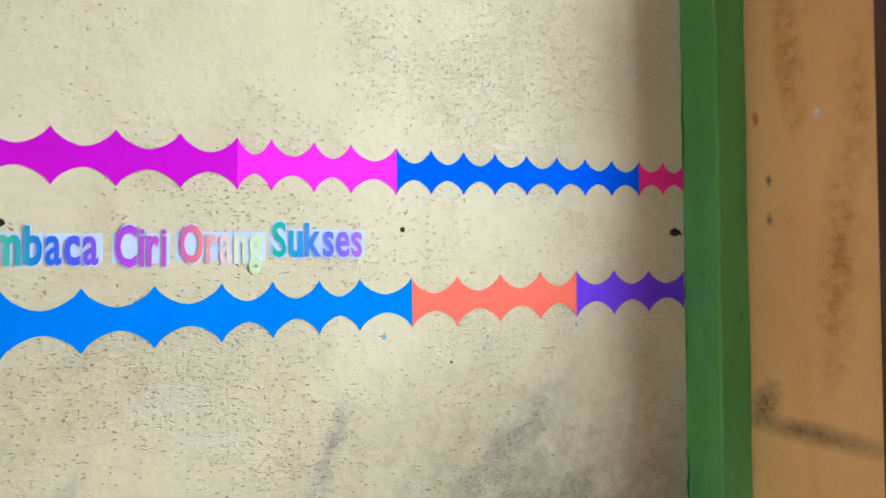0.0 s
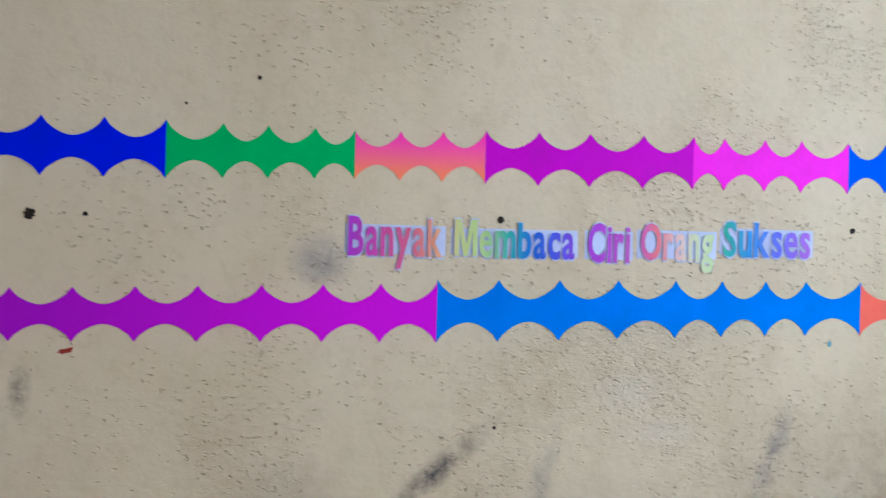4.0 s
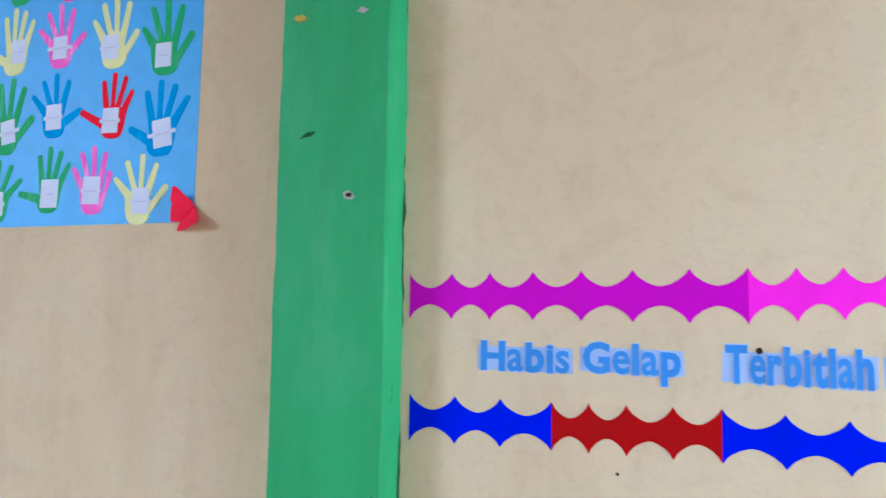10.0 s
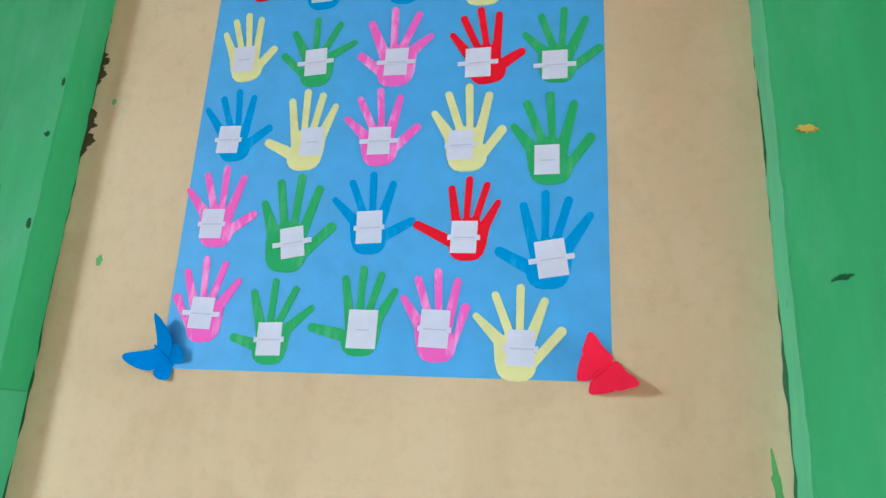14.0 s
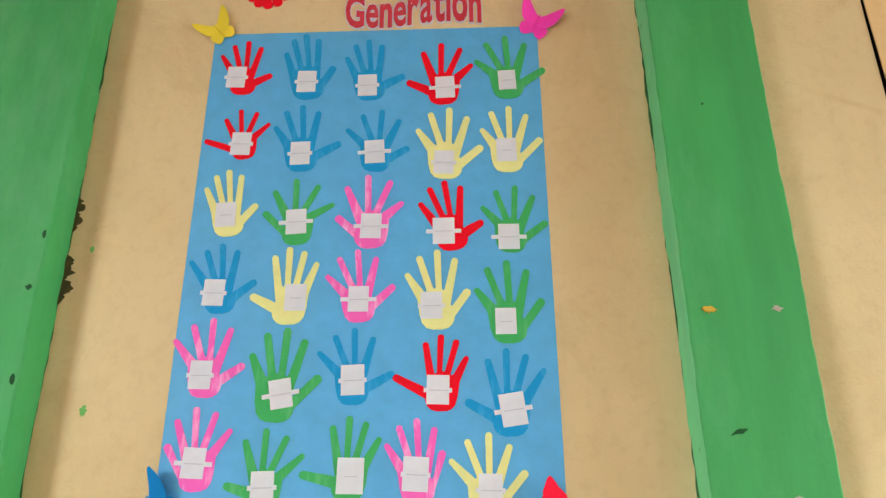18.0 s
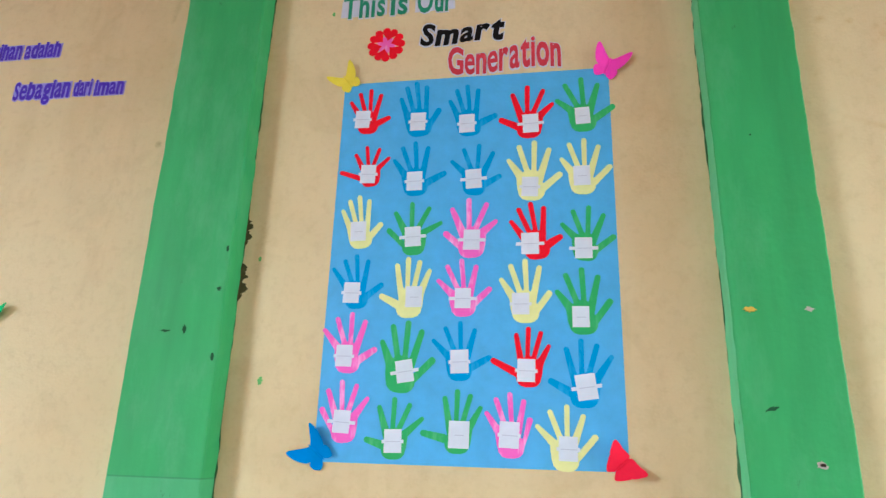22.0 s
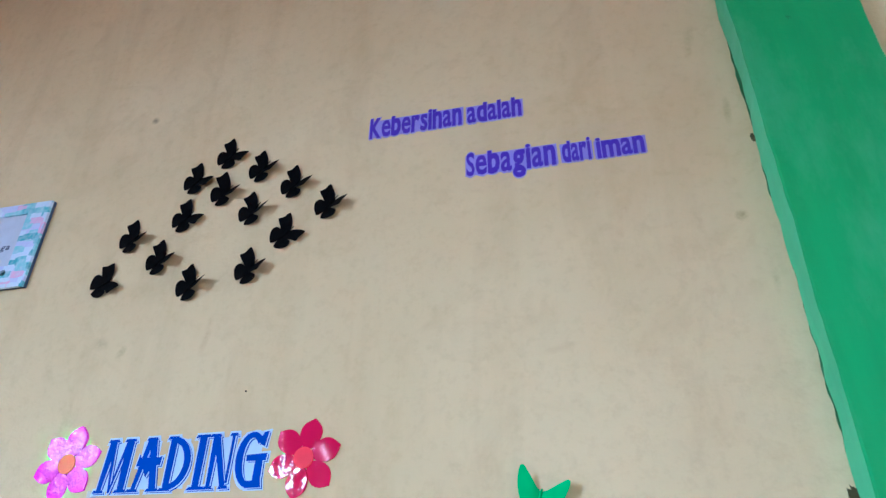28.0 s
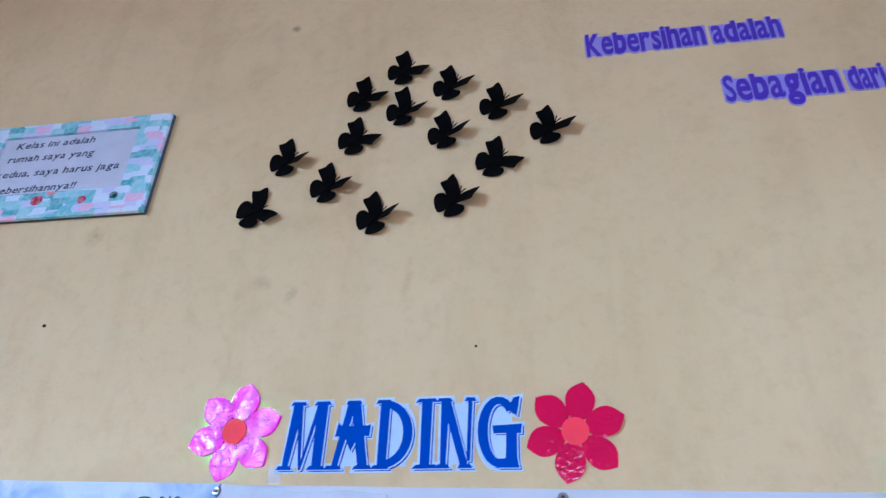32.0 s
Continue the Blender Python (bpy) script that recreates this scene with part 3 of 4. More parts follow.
# heading over the poster
s4 = saying("poster_heading", -2.48, 2.53, "wavy green, black and red cut-out heading letters", "slogans on the wall")
teal_ink, red_ink = paper("teal_green_ink", (52, 140, 108)), paper("brick_red_ink", (206, 62, 76))
for text, a, b, z in (("This", 0.002, 0.107, 0.0), ("is", 0.121, 0.163, 0.0), ("Our", 0.187, 0.274, 0.0)):
    part("paper_strip", slab(a - 0.004, b + 0.004, z + 0.002, z + 0.05, 0.0, 0.0004, 0.0015), MAT["outline_white"], s4)
    word(s4, text, a, b, z, 0.064 if text != "is" else 0.062, teal_ink, 0.03, 0.0014, MAT["outline_white"], 0.06)
word(s4, "Smart", 0.197, 0.392, lambda u: -0.091 - 0.004 * math.sin(6.3 * u), lambda u: 0.060 - 0.010 * math.sin(math.pi * u), MAT["black_ink"], 0.046, 0.0014, MAT["outline_white"], 0.075, lean=0.14, gap=0.06, small=0.76)
word(s4, "Generation", 0.266, 0.522, lambda u: -0.172 - 0.006 * math.sin(6.28 * u), lambda u: 0.074 - 0.006 * math.sin(6.28 * u), red_ink, 0.030, 0.0014, MAT["outline_white"], 0.06, gap=0.05, small=0.78)


# ---- border papers ----
def border_strip(x0, widths, zl, hl, zr, hr, material, label, waist=0.36):
    """A strip of paper scissored into arches along both edges; widths: its arches in millimetres."""
    total = sum(widths) / 1000
    ob = thing("border_strip", x0, Y, zl, label, "paper border", "scalloped border papers")
    top, bottom, at = [], [], 0.0
    for w in widths:
        for i in range(12):
            u = i / 12
            x = (at + w / 1000 * u)
            s = x / total
            half_ = hl + (hr - hl) * s
            d = abs(2 * u - 1)
            arch = waist + (1 - waist) * (1 - math.sqrt(max(0.0, 1 - d ** 2)) * 0.36 - 0.64 * (1 - d ** 1.7))
            top.append((x, (zr - zl) * s + half_ * arch))
            bottom.append((x, (zr - zl) * s - half_ * arch))
        at += w / 1000
    top.append((total, zr - zl + hr)), bottom.append((total, zr - zl - hr))
    part("strip", sheet(bottom + top[::-1], 0.0, 0.0009), material, ob)
    return ob


PURPLE, MAGENTA = paper("purple_paper", (204, 10, 182), 0.6, 0.06), paper("pink_paper", (255, 42, 210), 0.6, 0.06)
RED, BLUE = paper("dark_red_paper", (174, 2, 0), 0.6, 0.05), paper("ultramarine_paper", (2, 30, 214), 0.6, 0.06)
GREEN, TEAL = paper("emerald_paper", (16, 178, 84), 0.6, 0.06), paper("mint_paper", (18, 206, 146), 0.6, 0.06)
ROYAL, HOT = paper("royal_blue_paper", (0, 86, 222), 0.6, 0.06), paper("hot_pink_paper", (255, 48, 140), 0.6, 0.06)
AZURE, CORAL = paper("azure_paper", (0, 122, 214), 0.6, 0.06), paper("coral_paper", (250, 108, 80), 0.6, 0.06)
VIOLET = paper("violet_paper", (116, 60, 210), 0.6, 0.06)
SUNSET = blend_paper("pink_to_orange_paper", (255, 66, 160), (255, 132, 88), 2, -0.025, 0.028)
# darker to the left: the light's fall along the strip put into the colour
ORCHID = blend_paper("magenta_paper_with_falloff", (210, 22, 196), (160, 18, 172), 0, 0.0, 0.57, 0.35)
border_strip(-1.478, [62, 54, 59, 63, 64, 67, 66], 1.389, 0.031, 1.395, 0.034, PURPLE, "purple scalloped paper border strip glued to the wall")
border_strip(-1.043, [52, 48, 50], 1.395, 0.033, 1.401, 0.029, MAGENTA, "bright pink scalloped paper border strip")
border_strip(-0.893, [45, 63, 69, 71], 1.402, 0.029, 1.407, 0.032, RED, "glossy dark red scalloped paper border strip")
border_strip(-0.645, [67, 64, 64], 1.407, 0.032, 1.409, 0.032, BLUE, "deep blue scalloped paper border strip")
border_strip(-0.450, [60, 48, 51, 44], 1.409, 0.031, 1.412, 0.028, GREEN, "emerald green scalloped paper border strip")
border_strip(-0.247, [51, 48, 49], 1.411, 0.027, 1.415, 0.029, SUNSET, "pink-to-orange scalloped paper border strip")
border_strip(-0.099, [63, 61, 65, 62], 1.415, 0.031, 1.419, 0.031, PURPLE, "purple scalloped paper border strip glued to the wall")
border_strip(0.152, [39, 52, 47, 62], 1.419, 0.031, 1.421, 0.031, MAGENTA, "bright pink scalloped paper border strip")
border_strip(0.352, [50, 49, 50, 53, 53, 52, 51, 55], 1.421, 0.030, 1.432, 0.027, ROYAL, "royal blue scalloped paper border strip")
border_strip(0.765, [51, 47], 1.433, 0.028, 1.437, 0.025, HOT, "hot pink scalloped paper border strip at the pilaster")
border_strip(-1.475, [66, 63, 68], 1.222, 0.032, 1.224, 0.031, BLUE, "deep blue scalloped paper border strip")
border_strip(-1.278, [47, 46, 55, 55], 1.224, 0.031, 1.228, 0.032, RED, "glossy dark red scalloped paper border strip")
border_strip(-1.075, [68, 65, 61], 1.228, 0.032, 1.223, 0.030, BLUE, "deep blue scalloped paper border strip")
border_strip(-0.881, [56, 42, 36, 28], 1.223, 0.029, 1.224, 0.025, TEAL, "mint green scalloped paper border strip")
border_strip(-0.719, [52, 62, 63, 64, 65, 68, 67, 64, 64], 1.225, 0.027, 1.236, 0.034, ORCHID, "long magenta scalloped paper border strip")
border_strip(-0.150, [71, 72, 71, 71, 58, 56, 52, 72], 1.238, 0.036, 1.250, 0.032, AZURE, "long azure blue scalloped paper border strip")
border_strip(0.373, [67, 68, 68, 64], 1.248, 0.032, 1.254, 0.035, CORAL, "coral orange scalloped paper border strip")
border_strip(0.640, [72, 70, 76], 1.254, 0.035, 1.255, 0.031, VIOLET, "violet scalloped paper border strip at the pilaster")

# ---- poster with palm cut-outs ----
PX, PZ = -2.457, 1.504
poster = thing("poster", PX, Y, PZ, "large blue card poster covered with coloured paper palm cutouts", "poster")
part("card", slab(0, 0.600, 0, 0.841, 0.0, 0.0008), MAT["poster"], poster)

INKS = {"red": paper("red_paper", (238, 18, 40)), "blue": streaked_paper("cyan_blue_paper", (24, 148, 206), (74, 172, 222), 0.5), "green": streaked_paper("leaf_green_paper", (64, 170, 98), (104, 190, 128), 0.5),
        "yellow": paper("pale_yellow_paper", (232, 231, 156)), "pink": streaked_paper("rose_pink_paper", (240, 104, 190), (250, 190, 226), 0.75)}


def palm_outline(L, thumb, thumb_reach, little, little_reach):
    """An open palm with five fingers, thumb to the right; angles in degrees from the middle finger."""
    a, b = radians(abs(thumb)), radians(abs(little))
    tips = [(-little_reach * math.sin(b), 0.3 + little_reach * math.cos(b)),
            (-0.66 * math.sin(b * 0.46), 0.3 + 0.66 * math.cos(b * 0.46)), (0.0, 1.0),
            (0.63 * math.sin(b * 0.48), 0.3 + 0.63 * math.cos(b * 0.48)),
            (thumb_reach * math.sin(a), 0.2 + thumb_reach * math.cos(a))]
    roots = [(-0.195, 0.40), (-0.085, 0.46), (0.025, 0.47), (0.125, 0.43), (0.12, 0.20)]
    halves = [0.040, 0.046, 0.048, 0.046, 0.055]
    valleys = [(-0.135, 0.45), (-0.030, 0.495), (0.075, 0.475), (0.175, 0.28)]
    pts = [(0.13, 0.008), (0.06, -0.010), (-0.06, -0.010), (-0.13, 0.012), (-0.182, 0.07), (-0.215, 0.18), (-0.240, 0.36)]
    for i, ((rx, rz), (tx, tz), h) in enumerate(zip(roots, tips, halves)):
        d = math.hypot(tx - rx, tz - rz)
        ux, uz = (tx - rx) / d, (tz - rz) / d
        nx, nz = -uz, ux
        cx, cz, r = tx - ux * h * 0.8, tz - uz * h * 0.85, h * 0.90
        for k in range(9):
            t = math.pi * k / 8
            pts.append((cx + nx * r * math.cos(t) + ux * r * math.sin(t), cz + nz * r * math.cos(t) + uz * r * math.sin(t)))
        if i < 4:                               # the web between two fingers is a small round hollow
            vx, vz = valleys[i]
            ox, oz = (tips[i][0] + tips[i + 1][0]) / 2 - vx, (tips[i][1] + tips[i + 1][1]) / 2 - vz
            m = math.hypot(ox, oz)
            ox, oz = ox / m, oz / m
            for across, up in ((-0.019, 0.030), (-0.011, 0.008), (0.0, 0.0), (0.011, 0.008), (0.019, 0.030)):
                pts.append((vx + oz * across + ox * up, vz - ox * across + oz * up))
    pts += [(0.212, 0.15), (0.205, 0.10), (0.18, 0.05)]
    return [(x * L, z * L) for x, z in pts]


def palm(colour, x, z, tilt, L, thumb, thumb_reach, little, little_reach, cx, cz, strip=1, big=1.0, card_tilt=0):
    s = 1 if thumb > 0 else -1
    pts = [(px * s, pz) for px, pz in palm_outline(L, thumb, thumb_reach, little, little_reach)]
    if s < 0:
        pts = pts[::-1]
    c, q = math.cos(radians(tilt)), math.sin(radians(tilt))
    pts = [(px * c - pz * q, px * q + pz * c) for px, pz in pts]
    ob = thing("palm_cutout", x, Y - 0.0008, z, colour + " paper cutout of an open palm with a white name card", "paper cutout", "palm cutouts on the poster")
    part("palm", sheet(pts, 0.0, 0.0012), INKS[colour], ob)
    dx, dz = cx - x, cz - z
    k = radians(card_tilt + random.uniform(-3, 3))

    def rect(wide, high, ox, oz, back, front):
        p = [(-wide / 2, -high / 2), (wide / 2, -high / 2), (wide / 2, high / 2), (-wide / 2, high / 2)]
        return sheet([(dx + (u + ox) * math.cos(k) - (v + oz) * math.sin(k), dz + (u + ox) * math.sin(k) + (v + oz) * math.cos(k)) for u, v in p], back, front)

    w, h = 0.0345 * big, 0.044 * big
    card = part("name_card", rect(w, h, 0, 0, 0.0012, 0.0019), MAT["white"], ob, "small white paper card")
    length = 0.06 if strip == 2 else 0.045 if strip else 0.026
    if strip:
        part("name_strip", rect(length * 0.96, 0.0068, 0.0, -0.001, 0.0019, 0.0028), MAT["white"], card, "narrow white paper label")
    part("writing_bar", rect(min(length * 0.7, 0.03), 0.0016, 0.001, -0.0012, 0.0019, 0.0029 if strip else 0.0021), MAT["bar"], card, "grey line of unreadable writing")


palm("red", -2.396, 2.214, -2, 0.114, 71, 0.48, -44, 0.59, -2.408, 2.250)
palm("blue", -2.273, 2.201, 5, 0.139, 56, 0.44, -32, 0.52, -2.278, 2.237)
palm("blue", -2.161, 2.196, 3, 0.128, 73, 0.52, -37, 0.54, -2.167, 2.226)
palm("red", -2.029, 2.184, 2, 0.128, -70, 0.54, 53, 0.53, -2.027, 2.218, 2)
palm("green", -1.915, 2.193, 1, 0.131, 66, 0.57, -54, 0.53, -1.916, 2.230, 0, 0.9)
palm("red", -2.377, 2.084, 9, 0.099, -68, 0.74, 57, 0.59, -2.386, 2.113)
palm("blue", -2.277, 2.058, 2, 0.130, 71, 0.56, -44, 0.54, -2.280, 2.092)
palm("blue", -2.151, 2.055, -6, 0.120, 66, 0.51, -55, 0.59, -2.150, 2.092, 2)
palm("yellow", -2.029, 2.039, -4, 0.137, 60, 0.52, -47, 0.54, -2.030, 2.069)
palm("yellow", -1.922, 2.049, -3, 0.127, 56, 0.55, -48, 0.50, -1.922, 2.090, 0)
palm("yellow", -2.391, 1.941, 5, 0.122, 61, 0.46, -35, 0.56, -2.399, 1.979, 0)
palm("green", -2.274, 1.924, 4, 0.119, -56, 0.57, 64, 0.59, -2.278, 1.964, 2, 1.0, 4)
palm("pink", -2.150, 1.916, 4, 0.132, -60, 0.50, 57, 0.51, -2.152, 1.954, 2)
palm("red", -2.015, 1.910, 7, 0.125, 73, 0.46, -41, 0.56, -2.031, 1.943, 2, 1.05)
palm("green", -1.923, 1.905, -6, 0.118, 60, 0.56, -53, 0.56, -1.924, 1.931, 2)
palm("blue", -2.392, 1.809, 3, 0.118, 66, 0.54, -43, 0.65, -2.404, 1.843)
palm("yellow", -2.278, 1.790, 3, 0.129, -69, 0.52, 37, 0.59, -2.270, 1.833, 0)
palm("pink", -2.166, 1.792, 3, 0.121, 62, 0.55, -50, 0.56, -2.168, 1.829, 2, 0.95)
palm("yellow", -2.042, 1.779, 0, 0.131, 55, 0.48, -44, 0.55, -2.051, 1.817, 1)
palm("green", -1.930, 1.756, 0, 0.134, 54, 0.52, -47, 0.52, -1.934, 1.790, 0, 0.95)
palm("pink", -2.403, 1.677, -2, 0.124, 66, 0.52, -49, 0.62, -2.410, 1.711)
palm("green", -2.293, 1.640, -6, 0.144, 55, 0.54, -42, 0.52, -2.282, 1.681, 2, 1.0, 10)
palm("blue", -2.172, 1.664, 0, 0.118, 70, 0.57, -51, 0.61, -2.172, 1.701, 1, 1.05)
palm("red", -2.036, 1.654, 0, 0.116, -69, 0.68, 41, 0.53, -2.041, 1.685)
palm("blue", -1.931, 1.617, 2, 0.130, -68, 0.55, 45, 0.62, -1.928, 1.655, 2, 1.1, 8)
palm("pink", -2.397, 1.542, 6, 0.121, -45, 0.54, 49, 0.58, -2.405, 1.581, 2)
palm("green", -2.297, 1.514, 1, 0.116, -77, 0.52, 54, 0.62, -2.299, 1.547)
palm("green", -2.172, 1.528, 1, 0.119, -79, 0.62, 42, 0.58, -2.170, 1.562, 0, 1.15)
palm("pink", -2.071, 1.523, 1, 0.120, 39, 0.52, -44, 0.56, -2.074, 1.564, 1, 1.1)
palm("yellow", -1.972, 1.503, -3, 0.119, 53, 0.60, -53, 0.59, -1.965, 1.542, 1)


# heart flower beside the heading
def heart(size, n=18):
    pts = []
    for i in range(n):
        t = 2 * math.pi * i / n
        pts.append((size * 0.059 * 16 * math.sin(t) ** 3 / 1.0 * 0.5, size * 0.03 * (13 * math.cos(t) - 5 * math.cos(2 * t) - 2 * math.cos(3 * t) - math.cos(4 * t)) + size * 0.52))
    return pts


def turned(points, deg, x=0.0, z=0.0):
    c, s = math.cos(radians(deg)), math.sin(radians(deg))
    return [(x + u * c - v * s, z + u * s + v * c) for u, v in points]


hf = thing("heart_flower", -2.364, Y, 2.446, "red paper flower of six hearts round a pink centre", "paper flower")
part("centre", sheet(turned([(0.0225 * math.cos(t * math.pi / 9), 0.0225 * math.sin(t * math.pi / 9)) for t in range(18)], 0), 0.0, 0.0010), INKS["pink"], hf, "pink paper disc")
for k in range(6):
    part("heart_petal", sheet(turned(turned(heart(0.0400, 32), 0, 0, 0.0098), -14 + 60 * k), 0.0011, 0.0021), INKS["red"], hf)


# ---- paper butterflies ----
def rounded(points, times=2):
    """An outline with its corners cut off again and again."""
    for _ in range(times):
        points = [p for a, b in zip(points, points[1:] + points[:1])
                  for p in ((a[0] * 0.78 + b[0] * 0.22, a[1] * 0.78 + b[1] * 0.22), (a[0] * 0.22 + b[0] * 0.78, a[1] * 0.22 + b[1] * 0.78))]
    return points


FORE = [(0.0, 0.34), (0.10, 0.49), (0.34, 0.71), (0.60, 0.83), (0.74, 0.88), (0.77, 0.70), (0.75, 0.55), (0.80, 0.40), (0.88, 0.27), (0.70, 0.17), (0.48, 0.10), (0.20, -0.10), (0.0, -0.12)]
HIND = [(0.0, -0.05), (0.28, 0.0), (0.50, 0.05), (0.64, -0.06), (0.68, -0.22), (0.62, -0.38), (0.50, -0.52), (0.34, -0.64), (0.17, -0.71), (0.09, -0.66), (0.0, -0.46)]
FORE_POINTED = [(0.0, 0.32), (0.16, 0.40), (0.46, 0.66), (0.66, 0.82), (0.77, 0.79), (0.76, 0.52), (0.66, 0.20), (0.50, -0.06), (0.20, -0.16), (0.0, -0.16)]
HIND_POINTED = [(0.0, -0.04), (0.26, -0.04), (0.50, -0.14), (0.50, -0.38), (0.34, -0.60), (0.14, -0.50), (0.0, -0.30)]
FORE_WIDE = [(0.0, 0.50), (0.30, 0.50), (0.55, 0.47), (0.90, 0.52), (1.12, 0.50), (1.16, 0.38), (1.0, 0.12), (0.84, -0.15), (0.50, -0.20), (0.20, -0.20), (0.0, -0.20)]
HIND_WIDE = [(0.0, -0.10), (0.40, -0.10), (0.78, -0.12), (0.66, -0.35), (0.48, -0.60), (0.32, -0.78), (0.20, -0.76), (0.06, -0.58), (0.0, -0.48)]
CUTS = {"plain": (FORE, HIND), "pointed": (FORE_POINTED, HIND_POINTED), "wide": (FORE_WIDE, HIND_WIDE)}


def wing(side, outline, size, lift, bow=0.12):
    """One wing: a rounded outline folded up from the wall along the body, bowing a little, with the card's thickness."""
    pts = [(max(0.0, u) * size, v * size) for u, v in rounded(outline, 1 if outline in (FORE, HIND) else 2)]
    bm = bmesh.new()
    c, s = math.cos(radians(lift)), math.sin(radians(lift))

    def bent(px, pz, t):
        out = px * s + bow * px * px / size * c + t
        return (side * (px * c - bow * px * px / size * s), -0.0015 - out, pz)

    mid = (sum(p[0] for p in pts) / len(pts), sum(p[1] for p in pts) / len(pts))
    rings = []
    for f in (1.0, 0.55):
        rings.append([[bm.verts.new(bent(mid[0] + (u - mid[0]) * f, mid[1] + (v - mid[1]) * f, t)) for u, v in pts] for t in (0.0005, 0.0)])
    hub = [bm.verts.new(bent(*mid, t)) for t in (0.0005, 0.0)]
    m = len(pts)
    for i in range(m):
        j = (i + 1) % m
        for k in (0, 1):
            bm.faces.new((rings[0][k][i], rings[0][k][j], rings[1][k][j], rings[1][k][i]))
            bm.faces.new((rings[1][k][i], rings[1][k][j], hub[k]))
        bm.faces.new((rings[0][0][i], rings[0][1][i], rings[0][1][j], rings[0][0][j]))
    bmesh.ops.recalc_face_normals(bm, faces=bm.faces[:])
    return bm


def rod(a, b, r, n=6):
    bm = bmesh.new()
    a, b = Vector(a), Vector(b)
    q = (b - a).to_track_quat("Z", "Y")
    rings = [[bm.verts.new(p + q @ Vector((r * k * math.cos(2 * math.pi * i / n), r * k * math.sin(2 * math.pi * i / n), 0))) for i in range(n)]
             for p, k in ((a, 0.5), (a.lerp(b, 0.3), 1.0), (a.lerp(b, 0.8), 0.9), (b, 0.4))]
    for p, s in zip(rings, rings[1:]):
        for i in range(n):
            bm.faces.new((p[i], p[(i + 1) % n], s[(i + 1) % n], s[i]))
    bm.faces.new(rings[0][::-1]), bm.faces.new(rings[-1])
    return bm


def butterfly(name, x, z, turn, size, lifts, material, label, group, cut="plain"):
    """Head along +z before the turn; lifts: how far the wings stand off the wall, one side and the other."""
    ob = thing(name, x, Y, z, label, "paper butterfly", group)
    for side, lift in ((-1, lifts[0]), (1, lifts[1])):
        part("forewing", wing(side, CUTS[cut][0], size, lift), material, ob)
        part("hindwing", wing(side, CUTS[cut][1], size, lift * (0.3 if cut == "plain" else 0.8)), material, ob)
    part("body", rod((0, -0.003, -0.4 * size), (0, -0.003, 0.40 * size), 0.0026), material, ob)
    if cut == "plain":
        for s in (-1, 1):
            part("antenna", rod((0, -0.004, 0.34 * size), (s * 0.10 * size, -0.009, 0.62 * size), 0.0010), material, ob)
    ob.rotation_euler = (0, radians(-turn), 0)
    return ob


BLACKS = "black butterflies on the wall"
black_label = "black card butterfly with raised wings stuck to the wall"
for x, z, turn, flat, raised in ((-3.864, 2.497, -46, 4, 14), (-3.932, 2.444, -48, 6, 24), (-3.782, 2.450, -42, 5, 42), (-3.860, 2.404, -46, 26, 46), (-3.704, 2.399, -44, 5, 44),
                                 (-3.939, 2.354, -48, 5, 16), (-3.788, 2.349, -40, 6, 54), (-3.625, 2.340, -42, 5, 48), (-4.053, 2.321, -46, 5, 46), (-3.711, 2.287, -52, 5, 12),
                                 (-3.976, 2.263, -44, 6, 44), (-4.094, 2.226, -64, 8, 20), (-3.774, 2.220, -40, 5, 50), (-3.894, 2.199, -40, 6, 58)):
    butterfly("paper_butterfly", x, z, turn, 0.0415, (flat, raised * 0.58), MAT["black"], black_label, BLACKS)

CORNERS = "coloured butterflies on the paper corners"
butterfly("paper_butterfly", -2.450, 2.352, 38, 0.048, (12, 14), paper("butter_yellow_paper", (236, 214, 70)), "yellow folded paper butterfly on the poster's upper corner", CORNERS, "pointed")
butterfly("paper_butterfly", -1.858, 2.348, -24, 0.054, (16, 10), paper("neon_pink_paper", (255, 72, 190)), "pink folded paper butterfly on the poster's upper corner", CORNERS, "pointed")
butterfly("paper_butterfly", -2.452, 1.522, 52, 0.054, (10, 22), paper("process_blue_paper", (8, 132, 205)), "blue folded paper butterfly on the poster's lower corner", CORNERS, "pointed")
butterfly("paper_butterfly", -1.868, 1.518, -48, 0.039, (16, 22), paper("neon_red_paper", (248, 34, 66)), "red folded paper butterfly on the poster's lower corner", CORNERS, "wide")
butterfly("paper_butterfly", -3.263, 1.797, -20, 0.052, (24, 18), paper("bright_green_paper", (42, 190, 110)), "green folded paper butterfly on the notice board's corner", CORNERS, "pointed")


# ---- notice board and its heading ----
def petal(L, W_):
    """Broad and round towards the middle of the flower, drawn to a point at its tip."""
    side = [(W_ * w, L * v) for v, w in ((0.04, 0.22), (0.14, 0.58), (0.28, 0.84), (0.44, 0.98), (0.58, 1.0), (0.70, 0.92), (0.80, 0.74), (0.90, 0.42), (0.97, 0.13))]
    return [(0, 0)] + side + [(0, L)] + [(-u, v) for u, v in side[::-1]]


